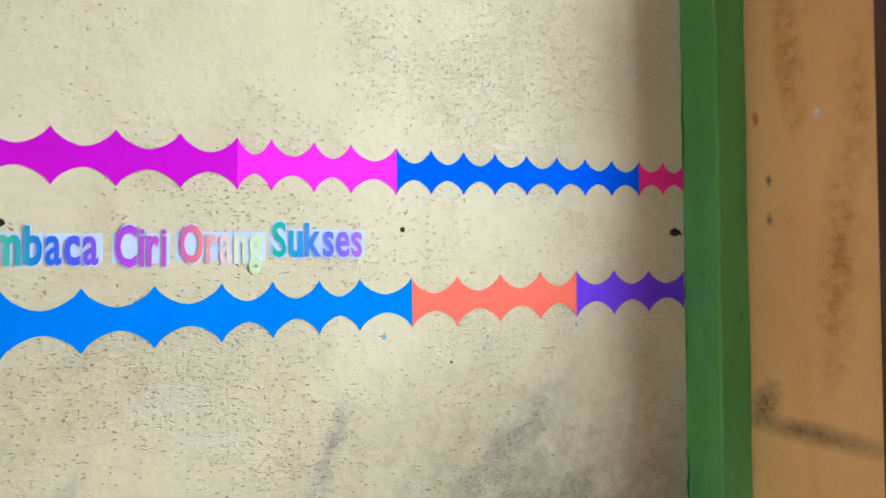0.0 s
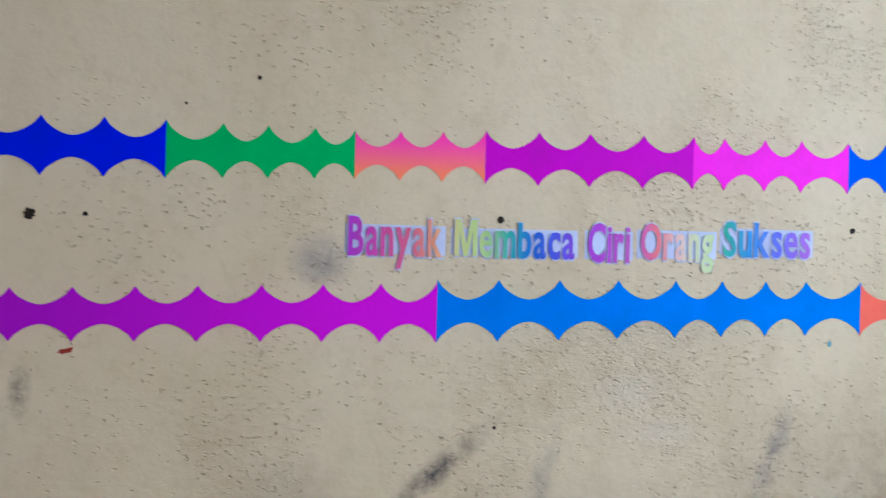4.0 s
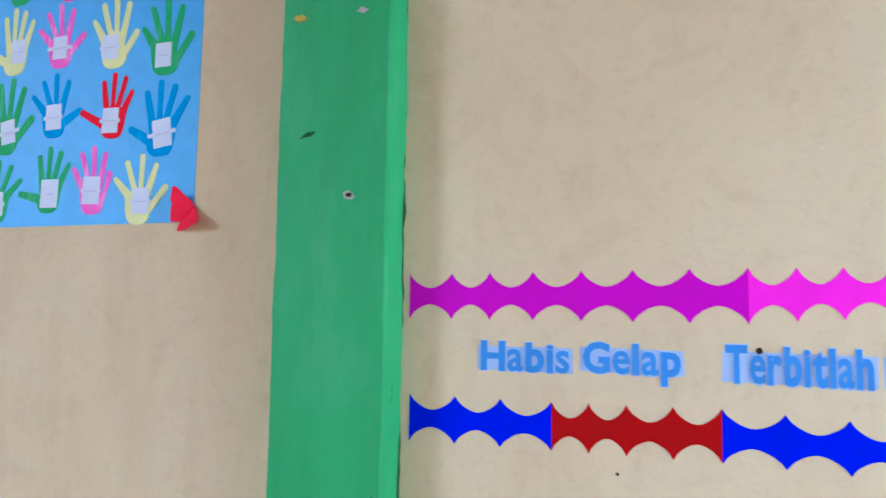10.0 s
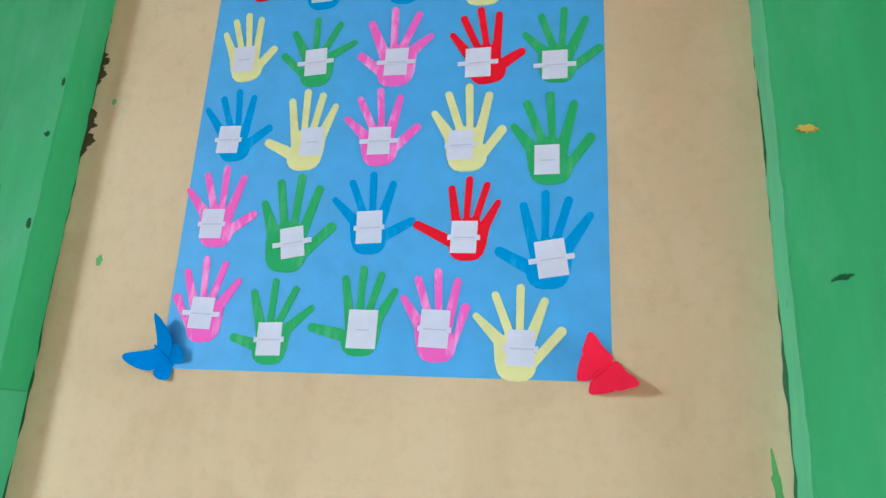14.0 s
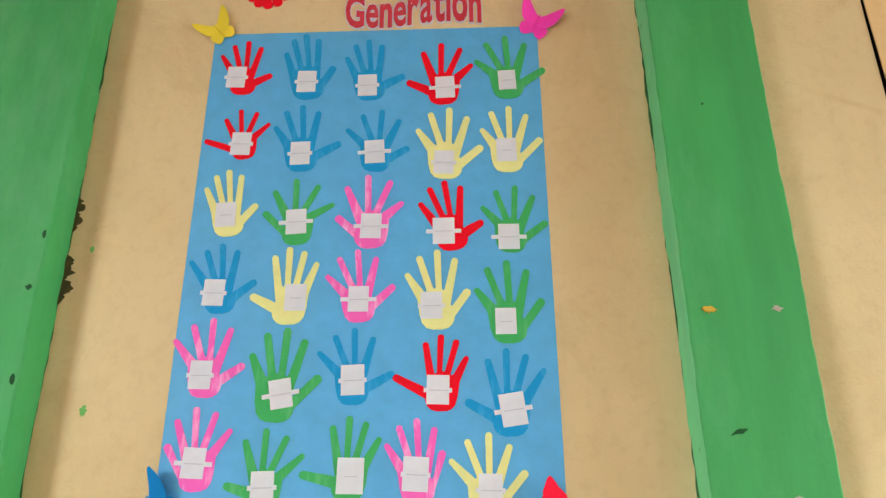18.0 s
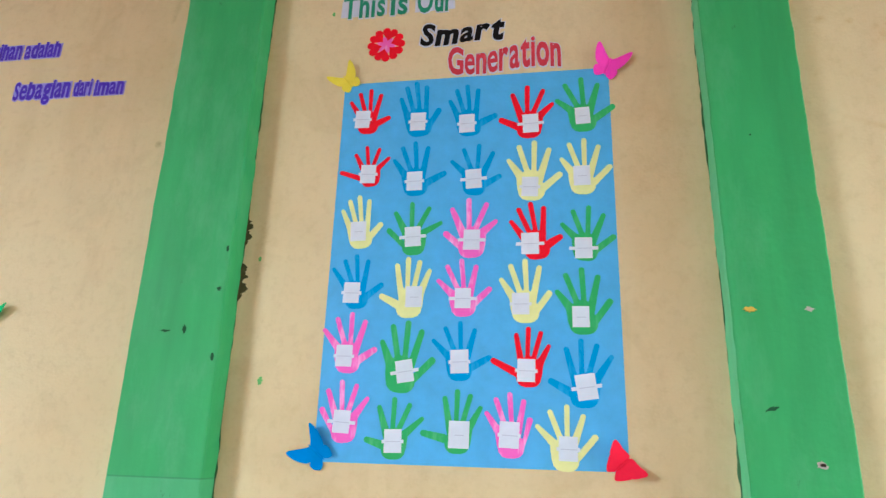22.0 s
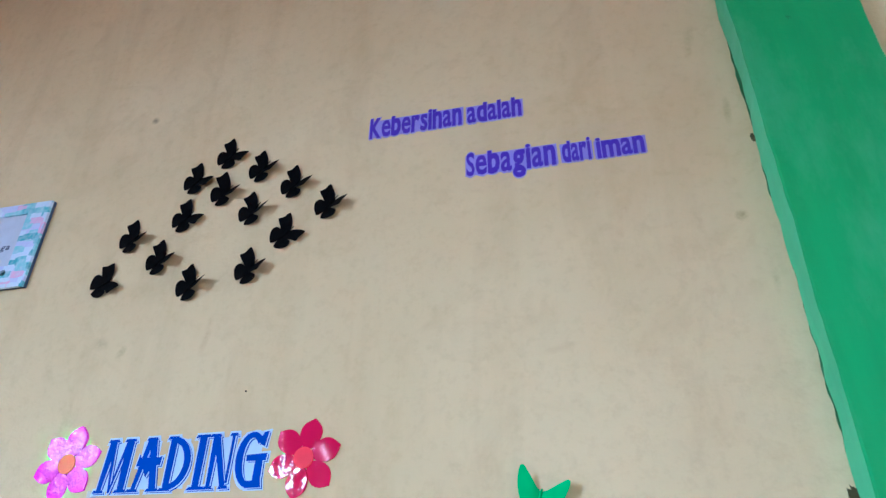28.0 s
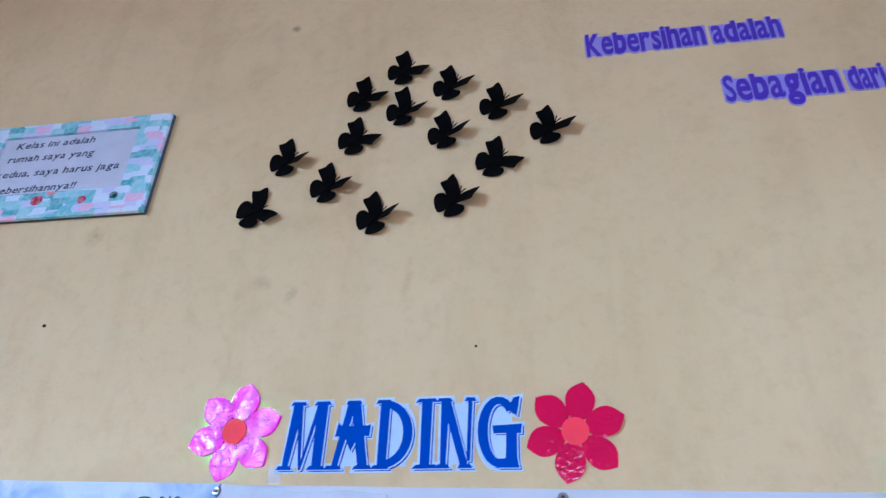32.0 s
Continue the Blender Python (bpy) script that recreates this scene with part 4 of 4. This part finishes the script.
def foil_flower(x, z, colour, label, spin, L, wrinkle):
    ob = thing("paper_flower", x, Y, z, label, "paper flower", "flowers beside the heading")
    mat = foil(label.split()[1] + "_foil", colour, wrinkle)
    for k in range(6):
        bm = sheet(turned(turned(petal(L, L * 0.355), 0, 0, 0.011), spin + 60 * k), 0.0, 0.0012 + 0.0003 * (k % 2))
        tx, tz = random.uniform(-0.09, 0.09), random.uniform(-0.05, 0.09)      # each petal curls off the wall its own way
        for v in bm.verts:
            if v.co.y < -0.0005:
                v.co.y -= 0.6 * (0.0006 + 0.03 * abs(tx) + abs(0.03 * tz) + tx * v.co.x + tz * v.co.z)
                v.co.y = min(v.co.y, -0.0009)
        part("petal", bm, mat, ob)
    part("centre", sheet([(0.0165 * math.cos(t * math.pi / 10), 0.0165 * math.sin(t * math.pi / 10)) for t in range(20)], 0.0012, 0.0048), paper("coral_red_paper", (250, 70, 90)), ob, "coral red paper disc")


foil_flower(-4.060, 1.882, (255, 10, 222), "glossy magenta six-petalled flower beside the heading", -13, 0.0535, 2.3)
foil_flower(-3.621, 1.874, (214, 12, 80), "glossy crimson six-petalled flower beside the heading", -13, 0.051, 0.6)

MAT["mading_blue"] = paper("cobalt_ink", (26, 72, 178), 0.65, 0.05)
MAT["mading_pale"] = paper("icy_blue_paper", (198, 220, 246))
board_title = thing("board_heading", -3.991, Y, 1.8325, "cobalt blue serif cut-out letters with pale blue edges", "lettering")
board_title.scale = (0.985, 1, 0.97)


def bar(x0, z0, x1, z1, w0, w1):
    w0, w1 = 0.86 * w0, 0.86 * w1
    return [(x0 - w0 / 2, z0), (x0 + w0 / 2, z0), (x1 + w1 / 2, z1), (x1 - w1 / 2, z1)]


def bowl(cx, cz, rx, rz, t, a0, a1, n=14):
    ang = [radians(a0 + (a1 - a0) * i / n) for i in range(n + 1)]
    return [(cx + rx * math.cos(a), cz + rz * math.sin(a)) for a in ang] + [(cx + (rx - t) * math.cos(a), cz + (rz - t * 0.5) * math.sin(a)) for a in ang[::-1]]


def foot(x, w, z=0.0, h=0.055):
    return [(x - w / 2, z), (x + w / 2, z), (x + w / 2 * 0.72, z + h), (x - w / 2 * 0.72, z + h)]


def capital(x0, x1, ch, order):
    """One slab-serif capital made of stems, bars and bowls, in a cell one unit high."""
    w = x1 - x0
    k = w / 0.088
    S = {"M": [bar(0.17, 0.03, 0.31, 0.97, 0.14, 0.24), bar(0.34, 0.93, 0.47, 0.0, 0.14, 0.05), bar(0.47, 0.0, 0.74, 0.93, 0.05, 0.10), bar(0.80, 0.03, 0.81, 0.97, 0.22, 0.26),
               foot(0.16, 0.32), foot(0.80, 0.38), foot(0.31, 0.34, 0.945), foot(0.81, 0.36, 0.945)],
         "A": [bar(0.20, 0.03, 0.48, 0.97, 0.15, 0.20), bar(0.80, 0.03, 0.56, 0.97, 0.24, 0.24), [(0.16, 0.47), (0.90, 0.47), (0.92, 0.64), (0.84, 0.62), (0.28, 0.62), (0.22, 0.68)],
               [(0.36, 0.47), (0.66, 0.47), (0.52, 0.26)], foot(0.18, 0.38), foot(0.80, 0.42), foot(0.52, 0.36, 0.945)],
         "D": [bar(0.25, 0.03, 0.27, 0.97, 0.24, 0.26), bowl(0.26, 0.5, 0.68, 0.49, 0.22, -88, 88), foot(0.22, 0.42), foot(0.24, 0.40, 0.945)],
         "I": [bar(0.46, 0.03, 0.5, 0.97, 0.40, 0.46), foot(0.5, 0.98), foot(0.5, 0.86, 0.945)],
         "N": [bar(0.18, 0.03, 0.22, 0.97, 0.16, 0.24), bar(0.24, 0.97, 0.70, 0.03, 0.26, 0.22), bar(0.80, 0.10, 0.86, 0.97, 0.10, 0.12), foot(0.18, 0.34), foot(0.72, 0.36), foot(0.20, 0.42, 0.945), foot(0.86, 0.30, 0.945)],
         "G": [bowl(0.52, 0.5, 0.46, 0.5, 0.22, 44, 285), [(0.46, 0.0), (0.92, 0.0), (0.88, 0.13), (0.46, 0.12)], bar(0.76, 0.06, 0.78, 0.50, 0.28, 0.26),
               [(0.40, 0.47), (0.98, 0.47), (1.0, 0.60), (0.38, 0.58)], [(0.70, 0.80), (0.84, 0.98), (0.98, 1.0), (0.90, 0.72)]]}[ch]
    H_ = 0.089
    cap = part("letter", bmesh.new(), MAT["mading_blue"], board_title)
    bm, edge, line, gap = bmesh.new(), bmesh.new(), bmesh.new(), bmesh.new()
    for i, pts in enumerate(S):
        pts = [(x0 + u * w, v * H_) for u, v in pts]
        if len({(round(a, 5), round(b, 5)) for a, b in pts}) < 3 or abs(sum(a[0] * b[1] - b[0] * a[1] for a, b in zip(pts, pts[1:] + pts[:1]))) < 1e-7:
            continue
        lay = (order * 9 + i) * 0.00001
        sheet(pts, 0.0, 0.0022 + lay, bm)
        cx, cz = sum(p[0] for p in pts) / len(pts), sum(p[1] for p in pts) / len(pts)
        sheet([(u + (0.0044 if u > cx else -0.0034), v + (0.0034 if v > cz else -0.0040)) for u, v in pts], 0.0, 0.0006 + lay, edge)
        sheet([(u + 0.0030, v - 0.0022) for u, v in pts], 0.0, 0.00115 + lay, line)
        sheet([(u + 0.0017, v - 0.0011) for u, v in pts], 0.0, 0.00168 + lay, gap)
    bm.to_mesh(cap.data), bm.free()
    part("paper_edge", edge, MAT["mading_pale"], cap)
    part("shadow_line", line, MAT["mading_blue"], cap)
    part("pale_line", gap, MAT["mading_pale"], cap)
    part("paper_fill", slab(x0 + w * 0.22, x0 + w * 0.80, 0.004, H_ * 0.93, 0.0, 0.0003 + 0.00004 * order, 0.001), MAT["mading_pale"], cap)


for order, (ch, a, b) in enumerate((("M", -0.005, 0.062), ("A", 0.060, 0.122), ("D", 0.120, 0.176), ("I", 0.173, 0.208), ("N", 0.203, 0.254), ("G", 0.252, 0.311))):
    capital(a, b, ch, order)
tape = thing("tape_piece", -3.997, Y, 1.828, "small square of brownish sticky tape", "tape")
part("tape", slab(-0.010, 0.010, -0.0095, 0.0085, 0.0, 0.0003, 0.0012), Nodes("brown_tape", 0.3, 0.5).done(lin(176, 160, 146)), tape)

n_ = Nodes("laminated_white_sheet", 0.5, 1.0)
LAMINATE = n_.done(n_.mix(n_.ramp(n_.noise(5, 4), (0.35, 0.0), (0.7, 1.0)), lin(234, 237, 245), lin(222, 227, 241)), n_.bump(n_.noise(7, 3), 0.003))
n_ = Nodes("blue_washed_paper", 0.6, 0.1)
WASH = n_.done(n_.ramp(n_.noise(9, 5, 0.6, twist=1.0), (0.36, lin(120, 160, 212)), (0.62, lin(206, 216, 232))), n_.bump(n_.noise(14, 3), 0.004))
del n_
board = thing("notice_board", -3.254, Y, 1.801, "white laminated notice sheet pinned flat to the wall", "notice board")
bm = bmesh.new()
cols, rows_ = 24, 10
grid = [[bm.verts.new((-1.75 * i / cols, -0.004 - 0.0022 * noise.noise(Vector((i * 0.6, j * 0.7, 3))), -0.85 * j / rows_ + 0.0175 * 1.75 * i / cols)) for i in range(cols + 1)] for j in range(rows_ + 1)]
for j in range(rows_):
    for i in range(cols):
        bm.faces.new((grid[j][i], grid[j][i + 1], grid[j + 1][i + 1], grid[j + 1][i]))
rim = grid[0] + [r[-1] for r in grid[1:-1]] + grid[-1][::-1] + [r[0] for r in grid[-2:0:-1]]
back = [bm.verts.new((v.co.x, 0, v.co.z)) for v in rim]
for i in range(len(rim)):
    j = (i + 1) % len(rim)
    bm.faces.new((rim[i], rim[j], back[j], back[i]))
bmesh.ops.recalc_face_normals(bm, faces=bm.faces[:])
for f in bm.faces:
    f.smooth = True
part("panel", bm, LAMINATE, board, "white laminated sheet with a soft sheen")
header = part("header_sheet", sheet([(-1.75, -0.2), (-0.872, -0.2), (-0.868, -0.05), (-0.861, 0.013), (-1.1, 0.018), (-1.75, 0.032)], 0.0, 0.0072), WASH, board, "blue-washed paper header with worn edges")
white_sheet = part("white_sheet", sheet([(-0.869, -0.2), (-0.64, -0.2), (-0.632, -0.06), (-0.645, -0.001), (-0.69, 0.0040), (-0.76, 0.003), (-0.81, 0.0095), (-0.858, 0.0125)], 0.0, 0.0078), paper("faded_white_paper", (202, 207, 220)), board, "white paper with a worn upper edge")
header.location = white_sheet.location = (0.05, 0, 0.002)
for text, a, b in (("-2", -0.993, -0.950), ("019", -0.942, -0.912)):
    word(header, text, a, b, -0.014, 0.013, MAT["black_ink"], 0.0, 0.0072, lean=0.15, gap=0.25, thick=0.0003)

steel = Nodes("pin_steel", 0.3, 0.5, 0.9).done(lin(120, 120, 124))
pin = thing("push_pin", -3.641, Y - 0.006, 1.798, "grey metal push pin in the notice sheet", "push pin", "pins of the notice sheet")
bm = bmesh.new()
bmesh.ops.create_cone(bm, cap_ends=True, segments=18, radius1=0.0062, radius2=0.0045, depth=0.004, matrix=Matrix.Rotation(radians(90), 4, "X"))
pin_head = part("pin_head", bm, steel, pin)
bm = bmesh.new()
bmesh.ops.create_cone(bm, cap_ends=True, segments=12, radius1=0.0022, radius2=0.0022, depth=0.006, matrix=Matrix.Translation((0, -0.002, 0)) @ Matrix.Rotation(radians(90), 4, "X"))
part("pin_knob", bm, MAT["nail"], pin_head)
copy_thing(pin, pose(-4.067, Y - 0.0085, 1.807))

# ---- framed card ----
frame_thing = thing("picture_frame", -4.287, Y, 2.241, "handmade frame covered in patchwork gift wrap round a printed card", "picture frame")
n_ = Nodes("patchwork_gift_wrap", 0.2, 0.5)
v_ = n_.cells(44, n_.mapped((1.3, 5.0, 0.62)), out="Color")
tiles = v_.node
tiles.distance, tiles.inputs["Randomness"].default_value = "CHEBYCHEV", 0.55
hue = n_.t.nodes.new("ShaderNodeSeparateColor")
n_.put(hue.inputs[0], v_)
tone = n_.ramp(hue.outputs[0], (0.0, lin(120, 190, 204)), (0.22, lin(206, 222, 240)), (0.42, lin(222, 178, 214)), (0.50, lin(96, 170, 186)), (0.62, lin(196, 200, 234)), (0.80, lin(150, 206, 216)))
tone.node.color_ramp.interpolation = "CONSTANT"
fruit = n_.t.nodes.new("ShaderNodeTexVoronoi")      # printed fruit and leaves, here and there
fruit.inputs["Scale"].default_value, fruit.inputs["Randomness"].default_value = 24, 0.8
n_.put(fruit.inputs["Vector"], n_.mapped((1.1, 6.0, 1.0), (0.013, 0, 0.007)))
kind_ = n_.t.nodes.new("ShaderNodeSeparateColor")
n_.put(kind_.inputs[0], fruit.outputs["Color"])
spot = n_.math("MULTIPLY", n_.math("LESS_THAN", fruit.outputs["Distance"], 0.30), n_.math("GREATER_THAN", kind_.outputs[1], 0.35))
fruit_tone = n_.ramp(kind_.outputs[0], (0.0, lin(178, 52, 78)), (0.40, lin(18, 62, 58)), (0.68, lin(214, 120, 130)))
fruit_tone.node.color_ramp.interpolation = "CONSTANT"
tone = n_.mix(spot, tone, fruit_tone)
WRAP = n_.done(n_.mix(n_.ramp(n_.noise(90, 3), (0.4, 0.0), (0.7, 0.5)), tone, lin(204, 214, 234)), n_.bump(n_.noise(45, 3), 0.003))
del n_
FW, FH = 0.365, 0.208
frame_thing.scale = (0.98, 1, 1.0)
tilt_ = -0.6
for nm, a in (("frame_rail", (-FW, 0, 0.0, 0.052)), ("frame_rail", (-FW, 0, FH - 0.026, FH)), ("frame_stile", (-0.056, 0, 0.052, FH - 0.026)), ("frame_stile", (-FW, -FW + 0.03, 0.052, FH - 0.026))):
    part(nm, sheet(turned([(a[0], a[2]), (a[1], a[2]), (a[1], a[3]), (a[0], a[3])], tilt_), 0.0062, 0.0125), WRAP, frame_thing)
printed = part("card", sheet(turned([(-FW + 0.03, 0.052), (-0.056, 0.052), (-0.056, FH - 0.026), (-FW + 0.03, FH - 0.026)], tilt_), 0.0062, 0.0072), paper("grey_white_card", (196, 200, 216)), frame_thing, "pale printed card")
# slate sheet added behind to stand for the frame's dark blue-grey side
part("frame_side", sheet(turned([(-FW - 0.001, 0.0004), (0.0009, 0.0004), (0.0009, FH + 0.001), (-FW - 0.002, FH + 0.001)], tilt_), 0.0, 0.006), paper("slate_frame_side", (74, 88, 108)), frame_thing, "slate grey sheet standing for the frame's side")
note_ink = paper("dark_print", (70, 72, 100))
for text, a, b, z in (("Kelas ini adalah", -0.305, -0.144, 0.161), ("rumah saya yang", -0.312, -0.137, 0.131), ("kedua, saya harus jaga", -0.324, -0.076, 0.097), ("kebersihannya!!", -0.316, -0.151, 0.062)):
    word(printed, text, a, b, z, 0.0145, note_ink, 0.012, 0.0073, lean=0.2, thick=0.0003)


# ---- small marks on the wall ----
def dot(name, x, z, r, label, category, y=Y, deep=0.0012, mat="hole", squash=1.0, turn=0):
    ob = thing(name, x, y, z, label, category)
    jag = 0.45 if r > 0.0045 else 0.2
    pts = []
    for i in range(22):
        k = r * random.uniform(1 - jag, 1 + jag * 0.35)
        pts.append((k * math.cos(2 * math.pi * i / 22), k * squash * math.sin(2 * math.pi * i / 22)))
    part("mark", sheet(turned(pts, turn), 0.0, deep), MAT[mat], ob)


for x, z, r in ((-0.079, 1.344, 0.0042), (0.360, 1.345, 0.0036), (-0.588, 1.334, 0.0065), (-0.531, 1.336, 0.0026), (-1.033, 1.330, 0.0040), (-1.196, 1.172, 0.0022), (-0.768, 1.099, 0.0018),
                (-0.353, 1.492, 0.0024), (-0.43, 1.46, 0.0015), (0.43, 1.167, 0.0018), (-0.08, 1.105, 0.002), (-4.404, 2.049, 0.003), (-3.741, 1.988, 0.0016)):
    dot("nail_hole", x, z, r, "small dark nail hole in the plaster", "nail hole")
MAT["rust"] = paper("rust_red_stain", (150, 56, 40))
MAT["yellow_bit"] = paper("yellow_filler", (206, 176, 74))
MAT["raw"] = paper("bare_plaster", (190, 176, 168))
MAT["nick"] = paper("dark_green_nick", (34, 84, 48))
MAT["mould"] = streaked_paper("dark_mould", (78, 70, 48), (116, 102, 70), 0.6)
MAT["light_green"] = paper("brushed_green", (112, 178, 100))
dot("paint_fleck", -0.640, 1.543, 0.006, "small red paint fleck", "paint fleck", mat="rust", squash=0.35, deep=0.0006)
dot("paint_fleck", -0.547, 1.189, 0.010, "rusty red scrape under the border", "paint fleck", mat="rust", squash=0.3, turn=12, deep=0.0006)
MAT["teal_bit"] = paper("teal_paint", (118, 158, 158))
for x, z, r in ((0.334, 1.206, 0.0028), (0.487, 1.198, 0.0022), (0.639, 1.208, 0.0024)):
    dot("paint_fleck", x, z, r, "small teal paint fleck", "paint fleck", mat="teal_bit", squash=1.4, deep=0.0006)
dot("wall_scrape", 0.149, 1.304, 0.008, "short brown scrape under the lettering", "scrape", mat="hole", squash=0.22, turn=-52, deep=0.0006)
dot("wall_chip", 0.841, 1.349, 0.014, "dark chip in the plaster at the pilaster", "plaster chip", mat="hole", squash=0.5, deep=0.002)
dot("nail_scar", -1.552, 1.528, 0.009, "bare plaster scar round a nail hole", "plaster scar", FRONT + 0.001, 0.0022, "raw", 0.8)
dot("nail_hole", -1.551, 1.528, 0.005, "small dark nail hole in the plaster", "nail hole", FRONT + 0.001, 0.0032, "hole", 0.8)
dot("filler_patch", -1.637, 1.792, 0.012, "dab of yellow filler on the pilaster", "filler", FRONT + 0.001, 0.004, "yellow_bit", 0.5)
dot("plaster_scar", -1.538, 1.792, 0.008, "pale scar in the green paint", "plaster scar", FRONT + 0.001, 0.0022, "raw", 0.6)
dot("paint_smear", -1.688, 1.395, 0.0055, "green brush smear beside the pilaster", "paint smear", mat="light_green", squash=9.0, turn=5, deep=0.0007)
for x, z, r in ((-2.619, 1.921, 0.004), (-2.587, 1.658, 0.006), (-2.502, 2.545, 0.004)):
    dot("paint_fleck", x, z, r, "small green paint fleck", "paint fleck", mat="light_green", squash=1.5, deep=0.0006)


def mould(z0, z1, wide, seed):
    """A dark crumbled patch spreading from the pilaster's foot line onto the wall."""
    ob = thing("mould_patch", -2.664, Y, z0, "dark mouldy chip along the pilaster's edge", "mould")
    n = 40
    edge = []
    for i in range(n + 1):
        u = i / n
        k = math.sin(math.pi * u) ** 0.6 * (0.62 + 0.55 * noise.noise(Vector((seed, u * 5, 1))) + 0.35 * noise.noise(Vector((seed, u * 17, 4))))
        edge.append((max(0.0006, wide * k), (z1 - z0) * u))
    part("patch", sheet([(-0.004, 0)] + edge + [(-0.004, z1 - z0)], 0.0, 0.0011), MAT["mould"], ob)


for z0, z1, wide, seed in ((1.825, 1.915, 0.032, 3), (1.950, 2.02, 0.028, 8), (2.05, 2.10, 0.009, 12), (2.13, 2.16, 0.006, 21), (2.22, 2.27, 0.007, 33), (1.70, 1.73, 0.005, 41)):
    mould(z0, z1, wide, seed)
for x, z, r, q, t in ((-2.742, 1.757, 0.006, 1.6, 10), (-2.785, 1.753, 0.012, 0.25, 0), (-2.676, 1.842, 0.006, 0.8, 0), (-2.671, 1.70, 0.004, 2.2, 5), (-2.669, 1.93, 0.003, 2.4, 0), (-1.62, 1.617, 0.012, 0.3, 20), (-1.60, 2.14, 0.002, 1.0, 0),
                      (-1.505, 1.118, 0.003, 2.2, 8), (-1.499, 1.078, 0.0035, 1.8, -6), (-1.512, 1.046, 0.0025, 2.4, 12)):
    dot("paint_nick", x, z, r, "dark nick in the pilaster's green paint", "paint nick", FRONT + 0.001, 0.0018, "nick", q, t)
for z, r in ((1.795, 0.008), (1.735, 0.007), (2.36, 0.004)):
    dot("mould_patch", -2.868, z, r, "dark chip beside the pilaster's edge", "mould", Y, 0.0010, "mould", 2.4, 6)
